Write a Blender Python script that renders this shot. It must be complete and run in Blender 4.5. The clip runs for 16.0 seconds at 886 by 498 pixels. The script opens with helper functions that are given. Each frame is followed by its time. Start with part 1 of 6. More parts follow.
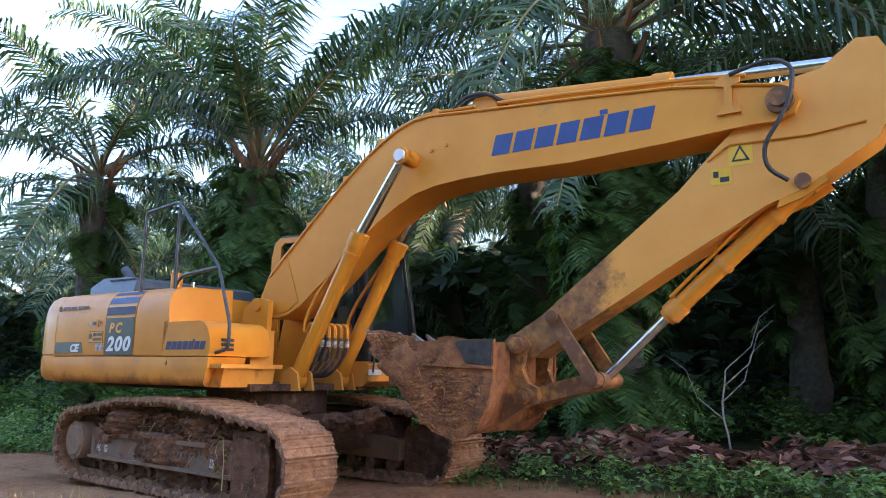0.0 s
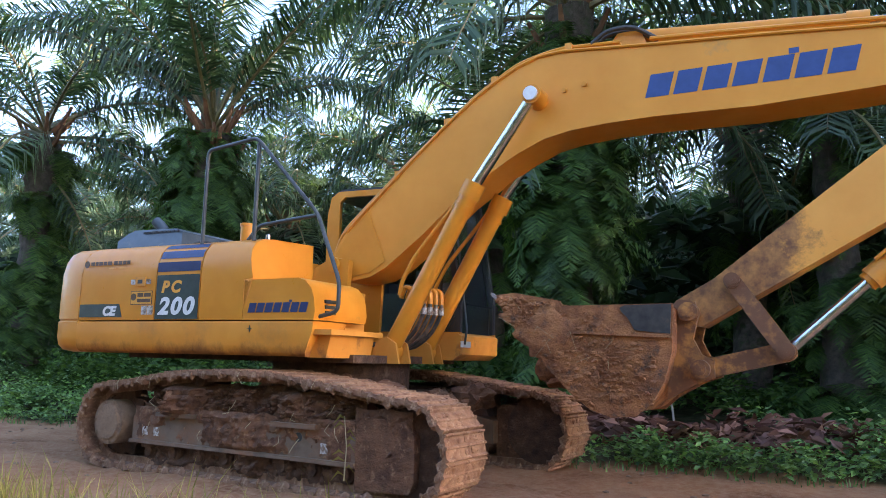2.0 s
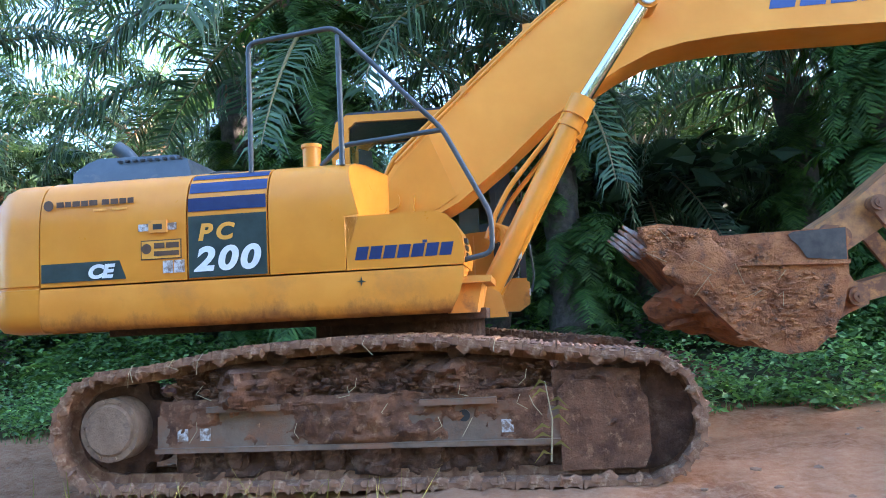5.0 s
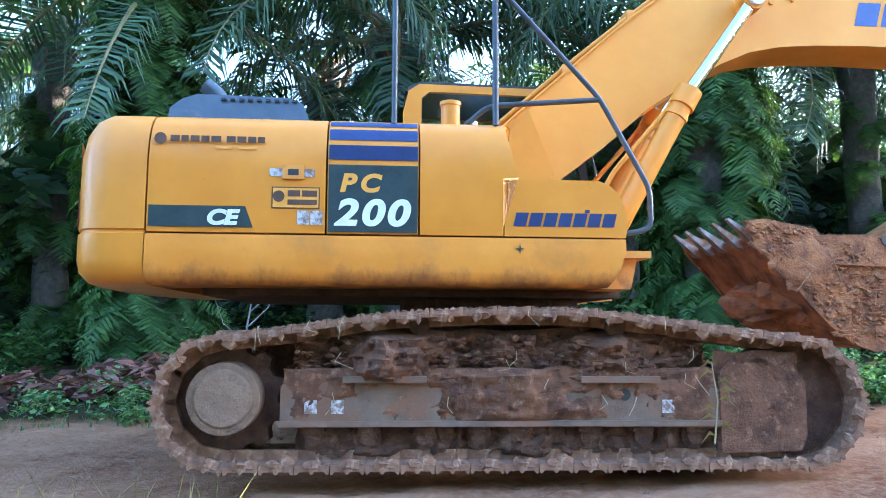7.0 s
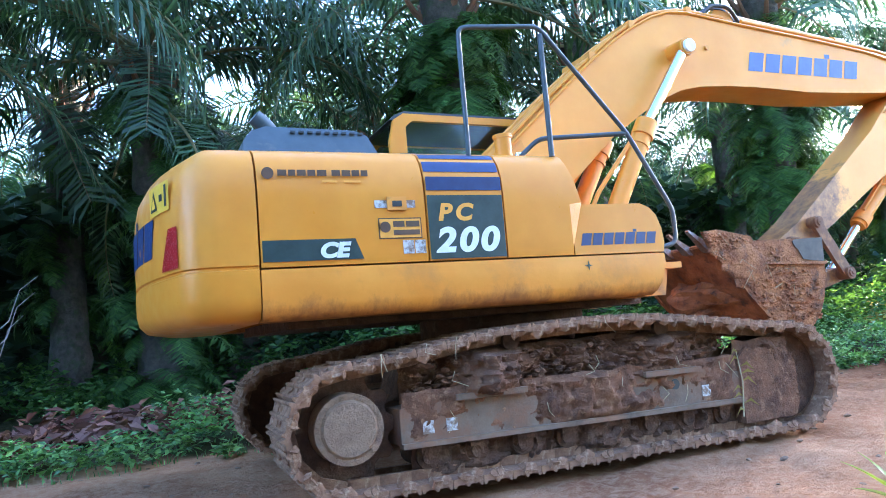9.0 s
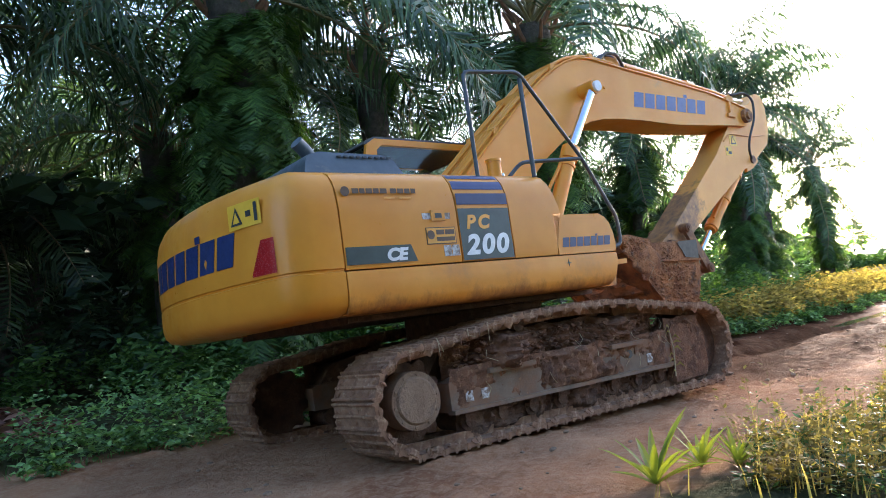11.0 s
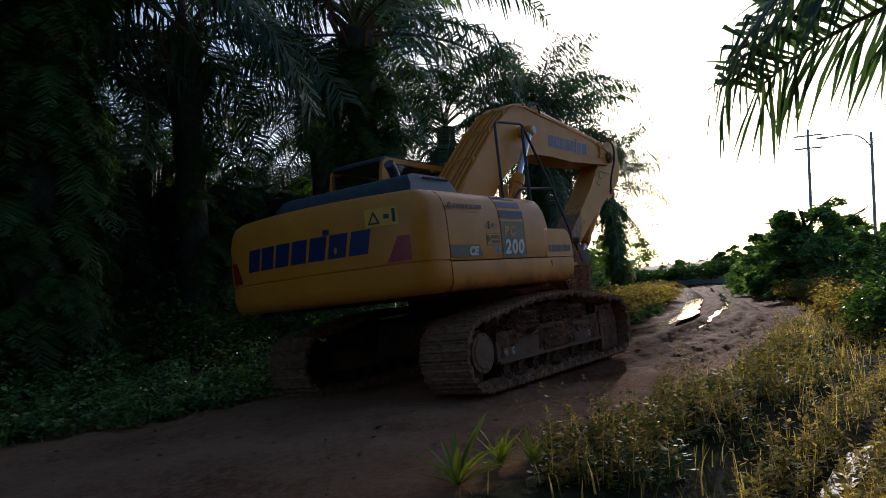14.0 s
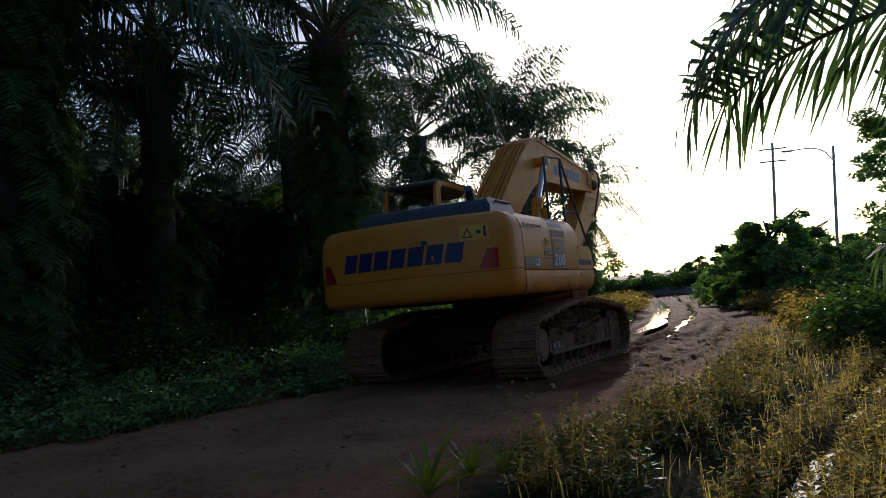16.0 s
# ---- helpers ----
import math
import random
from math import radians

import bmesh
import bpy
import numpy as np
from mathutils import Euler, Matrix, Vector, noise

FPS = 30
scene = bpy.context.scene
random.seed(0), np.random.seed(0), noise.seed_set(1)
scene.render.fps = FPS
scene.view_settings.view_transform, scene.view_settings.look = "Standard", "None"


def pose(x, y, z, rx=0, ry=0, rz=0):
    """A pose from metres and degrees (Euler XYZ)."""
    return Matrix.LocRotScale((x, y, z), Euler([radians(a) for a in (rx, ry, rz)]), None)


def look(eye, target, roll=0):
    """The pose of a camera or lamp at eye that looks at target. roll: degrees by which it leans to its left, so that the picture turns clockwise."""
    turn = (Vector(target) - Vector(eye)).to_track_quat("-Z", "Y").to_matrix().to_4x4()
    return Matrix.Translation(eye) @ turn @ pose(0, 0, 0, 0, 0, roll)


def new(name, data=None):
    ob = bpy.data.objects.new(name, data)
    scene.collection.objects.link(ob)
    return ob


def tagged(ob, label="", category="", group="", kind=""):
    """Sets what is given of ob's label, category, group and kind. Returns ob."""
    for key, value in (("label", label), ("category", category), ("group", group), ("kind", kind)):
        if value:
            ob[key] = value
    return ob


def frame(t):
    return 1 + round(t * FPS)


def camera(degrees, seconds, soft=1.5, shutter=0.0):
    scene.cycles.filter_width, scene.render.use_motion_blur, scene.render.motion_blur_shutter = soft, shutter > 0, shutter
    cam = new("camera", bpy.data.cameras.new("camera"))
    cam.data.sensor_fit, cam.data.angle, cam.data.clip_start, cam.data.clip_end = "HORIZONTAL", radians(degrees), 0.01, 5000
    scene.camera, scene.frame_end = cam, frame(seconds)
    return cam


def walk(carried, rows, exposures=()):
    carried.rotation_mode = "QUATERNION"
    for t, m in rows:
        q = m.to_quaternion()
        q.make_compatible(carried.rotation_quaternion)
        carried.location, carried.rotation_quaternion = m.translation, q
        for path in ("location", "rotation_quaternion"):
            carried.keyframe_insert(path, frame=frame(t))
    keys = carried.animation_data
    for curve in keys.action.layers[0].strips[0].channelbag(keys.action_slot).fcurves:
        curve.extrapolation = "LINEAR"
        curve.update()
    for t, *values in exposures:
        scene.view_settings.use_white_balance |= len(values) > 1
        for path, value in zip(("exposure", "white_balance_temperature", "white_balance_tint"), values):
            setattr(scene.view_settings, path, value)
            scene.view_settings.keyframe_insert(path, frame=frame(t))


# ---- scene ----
# Camera: stands on the verge and pans after the machine. Rows: seconds, yaw, pitch, roll.
cam = camera(61.39, 16.0, soft=0.9)
CAM_ROWS = [
    (0.0, 30.13, 10.71, 0.02),
    (0.5, 30.39, 10.14, -0.87),
    (1.0, 28.92, 9.41, -1.27),
    (1.5, 28.01, 9.58, -1.21),
    (2.0, 26.69, 8.48, -0.91),
    (2.5, 25.12, 7.48, -0.77),
    (3.0, 20.88, 6.16, -0.18),
    (3.5, 17.57, 5.43, 0.15),
    (3.7, 16.22, 5.29, 0.32),
    (5.8, 1.58, 5.67, 1.01),
    (6.0, 0.35, 6.11, -0.28),
    (6.5, 2.44, 5.71, -2.51),
    (7.0, -4.78, 4.82, 1.20),
    (7.5, -8.28, 4.77, 3.61),
    (8.0, -14.97, 4.24, 2.85),
    (8.2, -16.11, 4.97, 3.05),
    (10.3, -35.63, 5.00, 6.25),
    (10.5, -36.86, 5.05, 5.73),
    (11.0, -38.77, 4.74, 6.21),
    (11.5, -43.52, 5.25, 5.62),
    (12.0, -49.92, 5.56, 4.22),
    (12.5, -56.31, 5.20, 3.19),
    (13.0, -56.84, 5.56, 2.85),
    (13.5, -54.38, 4.41, 3.14),
    (14.0, -52.86, 3.72, 4.91),
    (14.5, -53.71, 3.52, 6.53),
    (15.0, -56.38, 4.26, 6.89),
    (15.5, -56.91, 3.94, 4.85),
    (16.0, -55.15, 4.24, 4.75),
]
MACHINE_ROWS = [
    (0.0, -6.030, 6.450, 0.017, -4.23, 1.47, 0.65),
    (0.5, -5.554, 6.364, -0.000, -3.45, 0.82, 0.36),
    (1.0, -5.117, 6.276, -0.009, -2.06, 0.61, 0.24),
    (1.5, -4.666, 6.213, -0.025, -0.45, 0.47, 0.15),
    (2.0, -4.173, 6.156, -0.033, -0.11, 0.42, -0.10),
    (2.5, -3.665, 6.080, -0.039, 0.14, 0.57, -0.08),
    (3.0, -3.157, 6.013, -0.045, 0.69, 1.56, 0.14),
    (3.5, -2.670, 5.954, -0.053, 0.77, 1.32, 0.00),
    (3.7, -2.474, 5.928, -0.059, 0.99, 1.52, -0.02),
    (5.8, -0.385, 5.728, 0.046, 1.98, 0.44, -0.04),
    (6.0, -0.192, 5.697, 0.053, 1.69, 0.62, -0.20),
    (6.5, 0.284, 5.635, 0.073, 0.94, 1.23, -0.91),
    (7.0, 0.774, 5.580, 0.068, 0.11, 1.51, -0.99),
    (7.5, 1.255, 5.591, 0.062, 1.01, 1.57, 0.19),
    (8.0, 1.740, 5.574, 0.073, 2.07, 0.91, 0.19),
    (8.2, 1.935, 5.561, 0.072, 2.26, 0.78, 0.37),
    (10.3, 4.018, 5.427, -0.022, -2.47, -0.30, -2.18),
    (10.5, 4.215, 5.443, -0.028, -1.81, -0.54, -2.37),
    (11.0, 4.701, 5.482, -0.026, -0.77, -0.64, -2.10),
    (11.5, 5.210, 5.507, -0.035, 0.40, -0.86, -2.59),
    (12.0, 5.720, 5.498, -0.016, 0.48, -1.39, -1.71),
    (12.5, 6.214, 5.496, -0.005, 0.46, -1.36, -0.76),
    (13.0, 6.712, 5.506, 0.004, 1.21, -1.13, -1.04),
    (13.5, 7.206, 5.559, 0.006, 2.12, -0.78, -1.36),
    (14.0, 7.698, 5.618, 0.010, 3.02, -0.82, -1.16),
    (14.5, 8.185, 5.663, 0.011, 3.86, -0.77, -0.97),
    (15.0, 8.671, 5.692, 0.007, 4.90, -0.40, -0.28),
    (15.5, 9.156, 5.749, 0.002, 6.20, -0.04, 0.17),
    (16.0, 9.644, 5.828, 0.002, 7.22, -0.15, -0.09),
]


def turned(yaw, pitch, roll):
    return (Matrix.Rotation(radians(yaw), 4, "Z") @ Matrix.Rotation(radians(pitch), 4, "X")
            @ Matrix.Rotation(radians(roll), 4, "Y") @ Matrix.Rotation(radians(90), 4, "X"))


EXPOSURES = [(0, 3.12, 6550, 28), (1.5, 3.15, 6550, 27), (3.7, 3.66, 5950, 23), (5.8, 3.92, 5600, 19), (8.2, 4.32, 5250, 18), (10.3, 3.38, 5850, 18), (11.0, 2.9, 6200, 20),
             (11.5, 2.05, 6200, 19), (12.0, 1.2, 6000, 19), (12.5, -0.95, 5800, 20), (13.0, -1.05, 5800, 20), (13.5, -0.75, 5800, 20), (14.0, -0.05, 5800, 20), (14.5, 0.2, 5800, 20), (15.0, 0.1, 5800, 20), (16.0, -0.2, 5800, 20)]
walk(cam, [(t, Matrix.Translation((0, 0, 1.0)) @ turned(a, b, c)) for t, a, b, c in CAM_ROWS], EXPOSURES)

# ---- light: low hazy sun ahead of the machine, open sky overhead ----
SUN_AZ, SUN_EL = 70.0, 11.5
world = bpy.data.worlds.new("world")
scene.world = world
world.use_nodes = True
wn = world.node_tree
sky = wn.nodes.new("ShaderNodeTexSky")
sky.sky_type, sky.sun_disc = "NISHITA", False
sky.sun_elevation, sky.sun_rotation = radians(SUN_EL), radians(SUN_AZ)
sky.air_density, sky.dust_density, sky.ozone_density = 1.0, 2.0, 2.5
bg = wn.nodes["Background"]
bg.inputs[1].default_value = 0.15
wn.links.new(sky.outputs[0], bg.inputs[0])
sun = new("sun", bpy.data.lights.new("sun", "SUN"))
sun.data.energy, sun.data.angle, sun.data.color = 4.8, radians(0.9), (1.0, 0.86, 0.68)
sun_dir = Vector((math.sin(radians(SUN_AZ)) * math.cos(radians(SUN_EL)), math.cos(radians(SUN_AZ)) * math.cos(radians(SUN_EL)), math.sin(radians(SUN_EL))))
sun.matrix_basis = look(sun_dir * 60, (0, 0, 0))


# ---- materials ----
def nodes_of(name):
    m = bpy.data.materials.new(name)
    m.use_nodes = True
    n = m.node_tree.nodes
    return m, m.node_tree, n["Principled BSDF"]


def tex_noise(nt, scale, detail=6.0, rough=0.6, coord="Object", stretch=None):
    tc = nt.nodes.new("ShaderNodeTexCoord")
    n = nt.nodes.new("ShaderNodeTexNoise")
    n.inputs["Scale"].default_value, n.inputs["Detail"].default_value, n.inputs["Roughness"].default_value = scale, detail, rough
    if stretch:
        mp = nt.nodes.new("ShaderNodeMapping")
        mp.inputs["Scale"].default_value = stretch
        nt.links.new(tc.outputs[coord], mp.inputs[0])
        nt.links.new(mp.outputs[0], n.inputs["Vector"])
    else:
        nt.links.new(tc.outputs[coord], n.inputs["Vector"])
    return n.outputs[0]


def ramp(nt, fac, stops):
    r = nt.nodes.new("ShaderNodeValToRGB")
    el = r.color_ramp.elements
    while len(el) < len(stops):
        el.new(0.5)
    for k, (p, c) in zip(el, stops):
        k.position, k.color = p, (*c, 1) if len(c) == 3 else (c[0], c[0], c[0], 1)
    nt.links.new(fac, r.inputs[0])
    return r.outputs[0]


def mix(nt, fac, a, b, mode="MIX"):
    m = nt.nodes.new("ShaderNodeMix")
    m.data_type, m.blend_type = "RGBA", mode
    for sock, v in ((m.inputs[0], fac), (m.inputs[6], a), (m.inputs[7], b)):
        if isinstance(v, bpy.types.NodeSocket):
            nt.links.new(v, sock)
        elif isinstance(v, (int, float)):
            sock.default_value = v
        else:
            sock.default_value = (*v, 1)
    return m.outputs[2]


def bump(nt, bsdf, height, strength, dist):
    b = nt.nodes.new("ShaderNodeBump")
    b.inputs["Strength"].default_value, b.inputs["Distance"].default_value = strength, dist
    nt.links.new(height, b.inputs["Height"])
    nt.links.new(b.outputs[0], bsdf.inputs["Normal"])


def surface(name, dark, light, scale, rough=0.6, metal=0.0, stain=None, stain_scale=2.0, stain_at=0.62, relief=0.0, relief_scale=40.0, per_object=0.0, coat=0.0, spec=0.5):
    """Grain between two colours, stains of a third, fine relief."""
    m, nt, b = nodes_of(name)
    col = ramp(nt, tex_noise(nt, scale), [(0.3, dark), (0.7, light)])
    if stain:
        f = ramp(nt, tex_noise(nt, stain_scale, 8, 0.68), [(stain_at - 0.05, (0,)), (stain_at + 0.1, (1,))])
        col = mix(nt, f, col, stain)
    if per_object:
        oi = nt.nodes.new("ShaderNodeObjectInfo")
        v = ramp(nt, oi.outputs["Random"], [(0, (1 - per_object,)), (1, (1.0,))])
        col = mix(nt, 1.0, col, v, "MULTIPLY")
    nt.links.new(col, b.inputs["Base Color"])
    b.inputs["Roughness"].default_value, b.inputs["Metallic"].default_value = rough, metal
    b.inputs["Coat Weight"].default_value, b.inputs["Specular IOR Level"].default_value = coat, spec
    r = ramp(nt, tex_noise(nt, scale * 3, 4), [(0.2, (max(rough - 0.12, 0.05),)), (0.8, (min(rough + 0.12, 1),))])
    nt.links.new(r, b.inputs["Roughness"])
    if relief:
        bump(nt, b, tex_noise(nt, relief_scale, 8, 0.7), 1.0, relief)
    return m


def leafy(name, dark, light, lets=0.35, per_object=0.4, rough=0.42, gloss=0.5, through_tint=(1.5, 1.5, 0.5)):
    m, nt, b = nodes_of(name)
    oi = nt.nodes.new("ShaderNodeObjectInfo")
    ge = nt.nodes.new("ShaderNodeNewGeometry")
    col = ramp(nt, ge.outputs["Random Per Island"], [(0.0, dark), (0.75, light), (1.0, tuple(1.35 * v for v in light))])
    v = ramp(nt, oi.outputs["Random"], [(0, (1 - per_object,)), (1, (1.0,))])
    col = mix(nt, 1.0, col, v, "MULTIPLY")
    col = mix(nt, 0.5, col, ramp(nt, tex_noise(nt, 1.3), [(0.3, (0.5,)), (0.7, (1.0,))]), "MULTIPLY")
    nt.links.new(col, b.inputs["Base Color"])
    b.inputs["Roughness"].default_value, b.inputs["Specular IOR Level"].default_value = rough, gloss
    tr = nt.nodes.new("ShaderNodeBsdfTranslucent")
    nt.links.new(mix(nt, 1.0, col, through_tint, "MULTIPLY"), tr.inputs[0])
    mx = nt.nodes.new("ShaderNodeMixShader")
    mx.inputs[0].default_value = lets
    nt.links.new(b.outputs[0], mx.inputs[1])
    nt.links.new(tr.outputs[0], mx.inputs[2])
    nt.links.new(mx.outputs[0], nt.nodes["Material Output"].inputs[0])
    return m


YELLOW = surface("yellow_paint", (0.61, 0.215, 0.017), (0.70, 0.272, 0.028), 3.0, 0.36, stain=(0.36, 0.19, 0.07), stain_scale=3.2, stain_at=0.70, coat=0.04, spec=0.3)
YELLOW_DIRTY = surface("dirty_yellow_paint", (0.62, 0.235, 0.035), (0.73, 0.31, 0.055), 4.0, 0.5, stain=(0.27, 0.11, 0.04), stain_scale=3.4, stain_at=0.62, spec=0.3)
YELLOW_WORN = surface("mud_rubbed_paint", (0.27, 0.110, 0.028), (0.54, 0.230, 0.045), 4.0, 0.65, stain=(0.16, 0.066, 0.027), stain_scale=6.0, stain_at=0.42, relief=0.004)
MUD = surface("dried_mud", (0.070, 0.027, 0.012), (0.25, 0.110, 0.050), 7.0, 0.92, stain=(0.35, 0.19, 0.098), stain_scale=16, stain_at=0.6, relief=0.03, relief_scale=18, per_object=0.25)
SHOE_MUD = surface("shoe_mud", (0.16, 0.071, 0.034), (0.39, 0.205, 0.110), 9.0, 0.9, stain=(0.42, 0.26, 0.155), stain_scale=22, stain_at=0.58, relief=0.018, relief_scale=24, per_object=0.25)
# darker mud colour for the inner, rolling and under parts
MUD_DARK = surface("dark_mud", (0.05, 0.023, 0.012), (0.15, 0.070, 0.036), 9.0, 0.85, stain=(0.20, 0.12, 0.07), stain_scale=8, stain_at=0.6, relief=0.03, relief_scale=22)
BUCKET_MUD = surface("bucket_mud", (0.13, 0.042, 0.014), (0.46, 0.185, 0.064), 5.0, 0.88, stain=(0.10, 0.05, 0.028), stain_scale=11, stain_at=0.58, relief=0.03, relief_scale=20)
STEEL_DARK = surface("dark_steel", (0.035, 0.033, 0.032), (0.075, 0.068, 0.060), 12, 0.55, 0.4, stain=(0.15, 0.09, 0.055), stain_scale=6, stain_at=0.6)
GREY_STEEL = surface("muddy_grey_steel", (0.115, 0.076, 0.048), (0.215, 0.148, 0.098), 5, 0.8, 0.0, stain=(0.20, 0.098, 0.050), stain_scale=3.5, stain_at=0.50, relief=0.006)
BLACK_PAINT = surface("black_paint", (0.018, 0.02, 0.022), (0.035, 0.038, 0.04), 8, 0.45, stain=(0.10, 0.075, 0.05), stain_scale=9, stain_at=0.68)
HOOD_GREY = surface("blue_grey_hood_paint", (0.040, 0.056, 0.066), (0.065, 0.085, 0.098), 6, 0.4, stain=(0.13, 0.12, 0.10), stain_scale=5, stain_at=0.62)
TOOTH = surface("worn_tooth_steel", (0.20, 0.165, 0.14), (0.38, 0.34, 0.31), 14, 0.55, 0.3, stain=(0.20, 0.09, 0.04), stain_scale=9, stain_at=0.5)
CHROME = surface("chromed_rod", (0.55, 0.56, 0.58), (0.72, 0.73, 0.74), 20, 0.16, 1.0)
BLUE = surface("blue_decal", (0.010, 0.022, 0.085), (0.016, 0.033, 0.115), 12, 0.45)
GREEN_BLACK = surface("green_black_decal", (0.014, 0.028, 0.026), (0.028, 0.05, 0.046), 12, 0.4)
TEXT_BROWN = surface("brown_lettering", (0.07, 0.035, 0.018), (0.12, 0.06, 0.03), 12, 0.5)
WHITE = surface("white_decal", (0.62, 0.62, 0.60), (0.78, 0.78, 0.76), 20, 0.45)
SCUFFED = surface("scuffed_label", (0.45, 0.43, 0.40), (0.6, 0.58, 0.55), 30, 0.7, stain=(0.20, 0.13, 0.09), stain_scale=26, stain_at=0.47)
ORANGE = surface("orange_decal", (0.72, 0.30, 0.03), (0.80, 0.37, 0.05), 20, 0.45)
RED = surface("red_reflector", (0.30, 0.012, 0.015), (0.42, 0.02, 0.02), 30, 0.25)
LABEL_YELLOW = surface("yellow_label", (0.72, 0.40, 0.02), (0.80, 0.46, 0.04), 20, 0.45)
HOSE = surface("dusty_hose", (0.03, 0.028, 0.025), (0.09, 0.07, 0.05), 14, 0.7, stain=(0.22, 0.13, 0.07), stain_scale=8, stain_at=0.52)
RUBBER = surface("black_hose", (0.02, 0.02, 0.02), (0.05, 0.045, 0.04), 20, 0.6)
TRUNK = surface("palm_bark", (0.045, 0.035, 0.028), (0.13, 0.105, 0.08), 9, 0.9, stain=(0.06, 0.08, 0.03), stain_scale=4, stain_at=0.55, relief=0.05, relief_scale=14)
STALK = surface("frond_stalk", (0.16, 0.14, 0.05), (0.28, 0.22, 0.09), 6, 0.6, per_object=0.4)
OLD_STALK = surface("old_stalk_base", (0.12, 0.055, 0.025), (0.26, 0.12, 0.055), 6, 0.8)
# palm leaflet colours darkened, so deep foliage carries its shade in the colour
SHADE_LEAF = leafy("shade_dark_leaves", (0.022, 0.052, 0.028), (0.07, 0.125, 0.066), 0.25, 0.4, 0.6, 0.2, (1.3, 1.45, 0.6))
FROND = leafy("palm_leaflets", (0.040, 0.085, 0.046), (0.115, 0.190, 0.100), 0.32, 0.4, 0.45, 0.4, (1.3, 1.45, 0.6))
FERN = leafy("fern_leaflets", (0.04, 0.105, 0.024), (0.105, 0.205, 0.048), 0.3, 0.4, 0.55, 0.3)
BUSH = leafy("shrub_leaves", (0.034, 0.092, 0.021), (0.115, 0.225, 0.055), 0.3, 0.4, 0.6, 0.22)
WEED = leafy("creeping_weed_leaves", (0.05, 0.13, 0.035), (0.22, 0.40, 0.125), 0.3, 0.2, 0.42, 0.5)
GRASS = leafy("grass_blades", (0.19, 0.175, 0.06), (0.46, 0.395, 0.16), 0.55, 0.3, 0.8, 0.08, (1.45, 1.3, 0.55))
DEAD = leafy("dead_leaves", (0.10, 0.040, 0.028), (0.36, 0.19, 0.15), 0.15, 0.3, 0.9, 0.05)
TWIG = surface("pale_twig", (0.15, 0.13, 0.11), (0.28, 0.25, 0.21), 12, 0.85)
YELLOW_BOOM = surface("boom_paint", (0.69, 0.258, 0.027), (0.77, 0.315, 0.042), 2.0, 0.45, stain=(0.45, 0.24, 0.08), stain_scale=1.6, stain_at=0.72, spec=0.3)
BLUE_BRIGHT = surface("bright_blue_decal", (0.018, 0.05, 0.17), (0.03, 0.07, 0.22), 10, 0.45)
DRY_MUD = surface("pale_dry_mud", (0.20, 0.118, 0.068), (0.31, 0.196, 0.118), 10, 0.95, stain=(0.15, 0.095, 0.062), stain_scale=9, stain_at=0.58, relief=0.014)
STRAW = surface("dry_straw", (0.30, 0.24, 0.13), (0.45, 0.36, 0.20), 20, 0.9)
CONCRETE = surface("pale_concrete", (0.30, 0.30, 0.29), (0.42, 0.42, 0.40), 3, 0.8)


def earth():
    """Bare reddish earth on the track; leaf-litter soil where the mesh says it is not bare."""
    m, nt, b = nodes_of("track_earth")
    col = ramp(nt, tex_noise(nt, 0.9, 10, 0.65), [(0.3, (0.18, 0.074, 0.036)), (0.5, (0.36, 0.178, 0.092)), (0.72, (0.48, 0.272, 0.152))])
    col = mix(nt, ramp(nt, tex_noise(nt, 14, 8, 0.7), [(0.42, (0,)), (0.7, (0.75,))]), col, (0.46, 0.285, 0.17))
    litter = ramp(nt, tex_noise(nt, 1.7, 10, 0.7), [(0.3, (0.025, 0.035, 0.015)), (0.5, (0.06, 0.06, 0.03)), (0.7, (0.10, 0.085, 0.045))])
    at = nt.nodes.new("ShaderNodeAttribute")
    at.attribute_name = "bare_earth"
    col = mix(nt, at.outputs["Fac"], litter, col)
    aw = nt.nodes.new("ShaderNodeAttribute")
    aw.attribute_name = "wet_mud"
    soaked = mix(nt, 1.0, aw.outputs["Fac"], ramp(nt, tex_noise(nt, 1.3, 6), [(0.32, (0.6,)), (0.55, (1.0,))]), "MULTIPLY")
    col = mix(nt, soaked, col, ramp(nt, tex_noise(nt, 5, 8), [(0.3, (0.042, 0.014, 0.006)), (0.7, (0.105, 0.040, 0.017))]))
    nt.links.new(col, b.inputs["Base Color"])
    dry = ramp(nt, tex_noise(nt, 0.35, 5), [(0.40, (0.82,)), (0.6, (1.0,))])
    nt.links.new(mix(nt, soaked, dry, (0.85, 0.85, 0.85)), b.inputs["Roughness"])
    b.inputs["Specular IOR Level"].default_value = 0.008
    bump(nt, b, tex_noise(nt, 8, 10, 0.72), 1.0, 0.065)
    return m


def glassy(name, tint=(0.84, 0.92, 0.90), rough=0.03):
    m, nt, b = nodes_of(name)
    b.inputs["Base Color"].default_value = (*tint, 1)
    b.inputs["Transmission Weight"].default_value, b.inputs["Roughness"].default_value, b.inputs["IOR"].default_value = 1.0, rough, 1.32
    return m


EARTH, GLASS = earth(), glassy("cab_glass")
WATER, wnt, wb = nodes_of("puddle_water")
wb.inputs["Base Color"].default_value, wb.inputs["Roughness"].default_value = (0.05, 0.04, 0.03, 1), 0.04
bump(wnt, wb, tex_noise(wnt, 3), 0.2, 0.01)


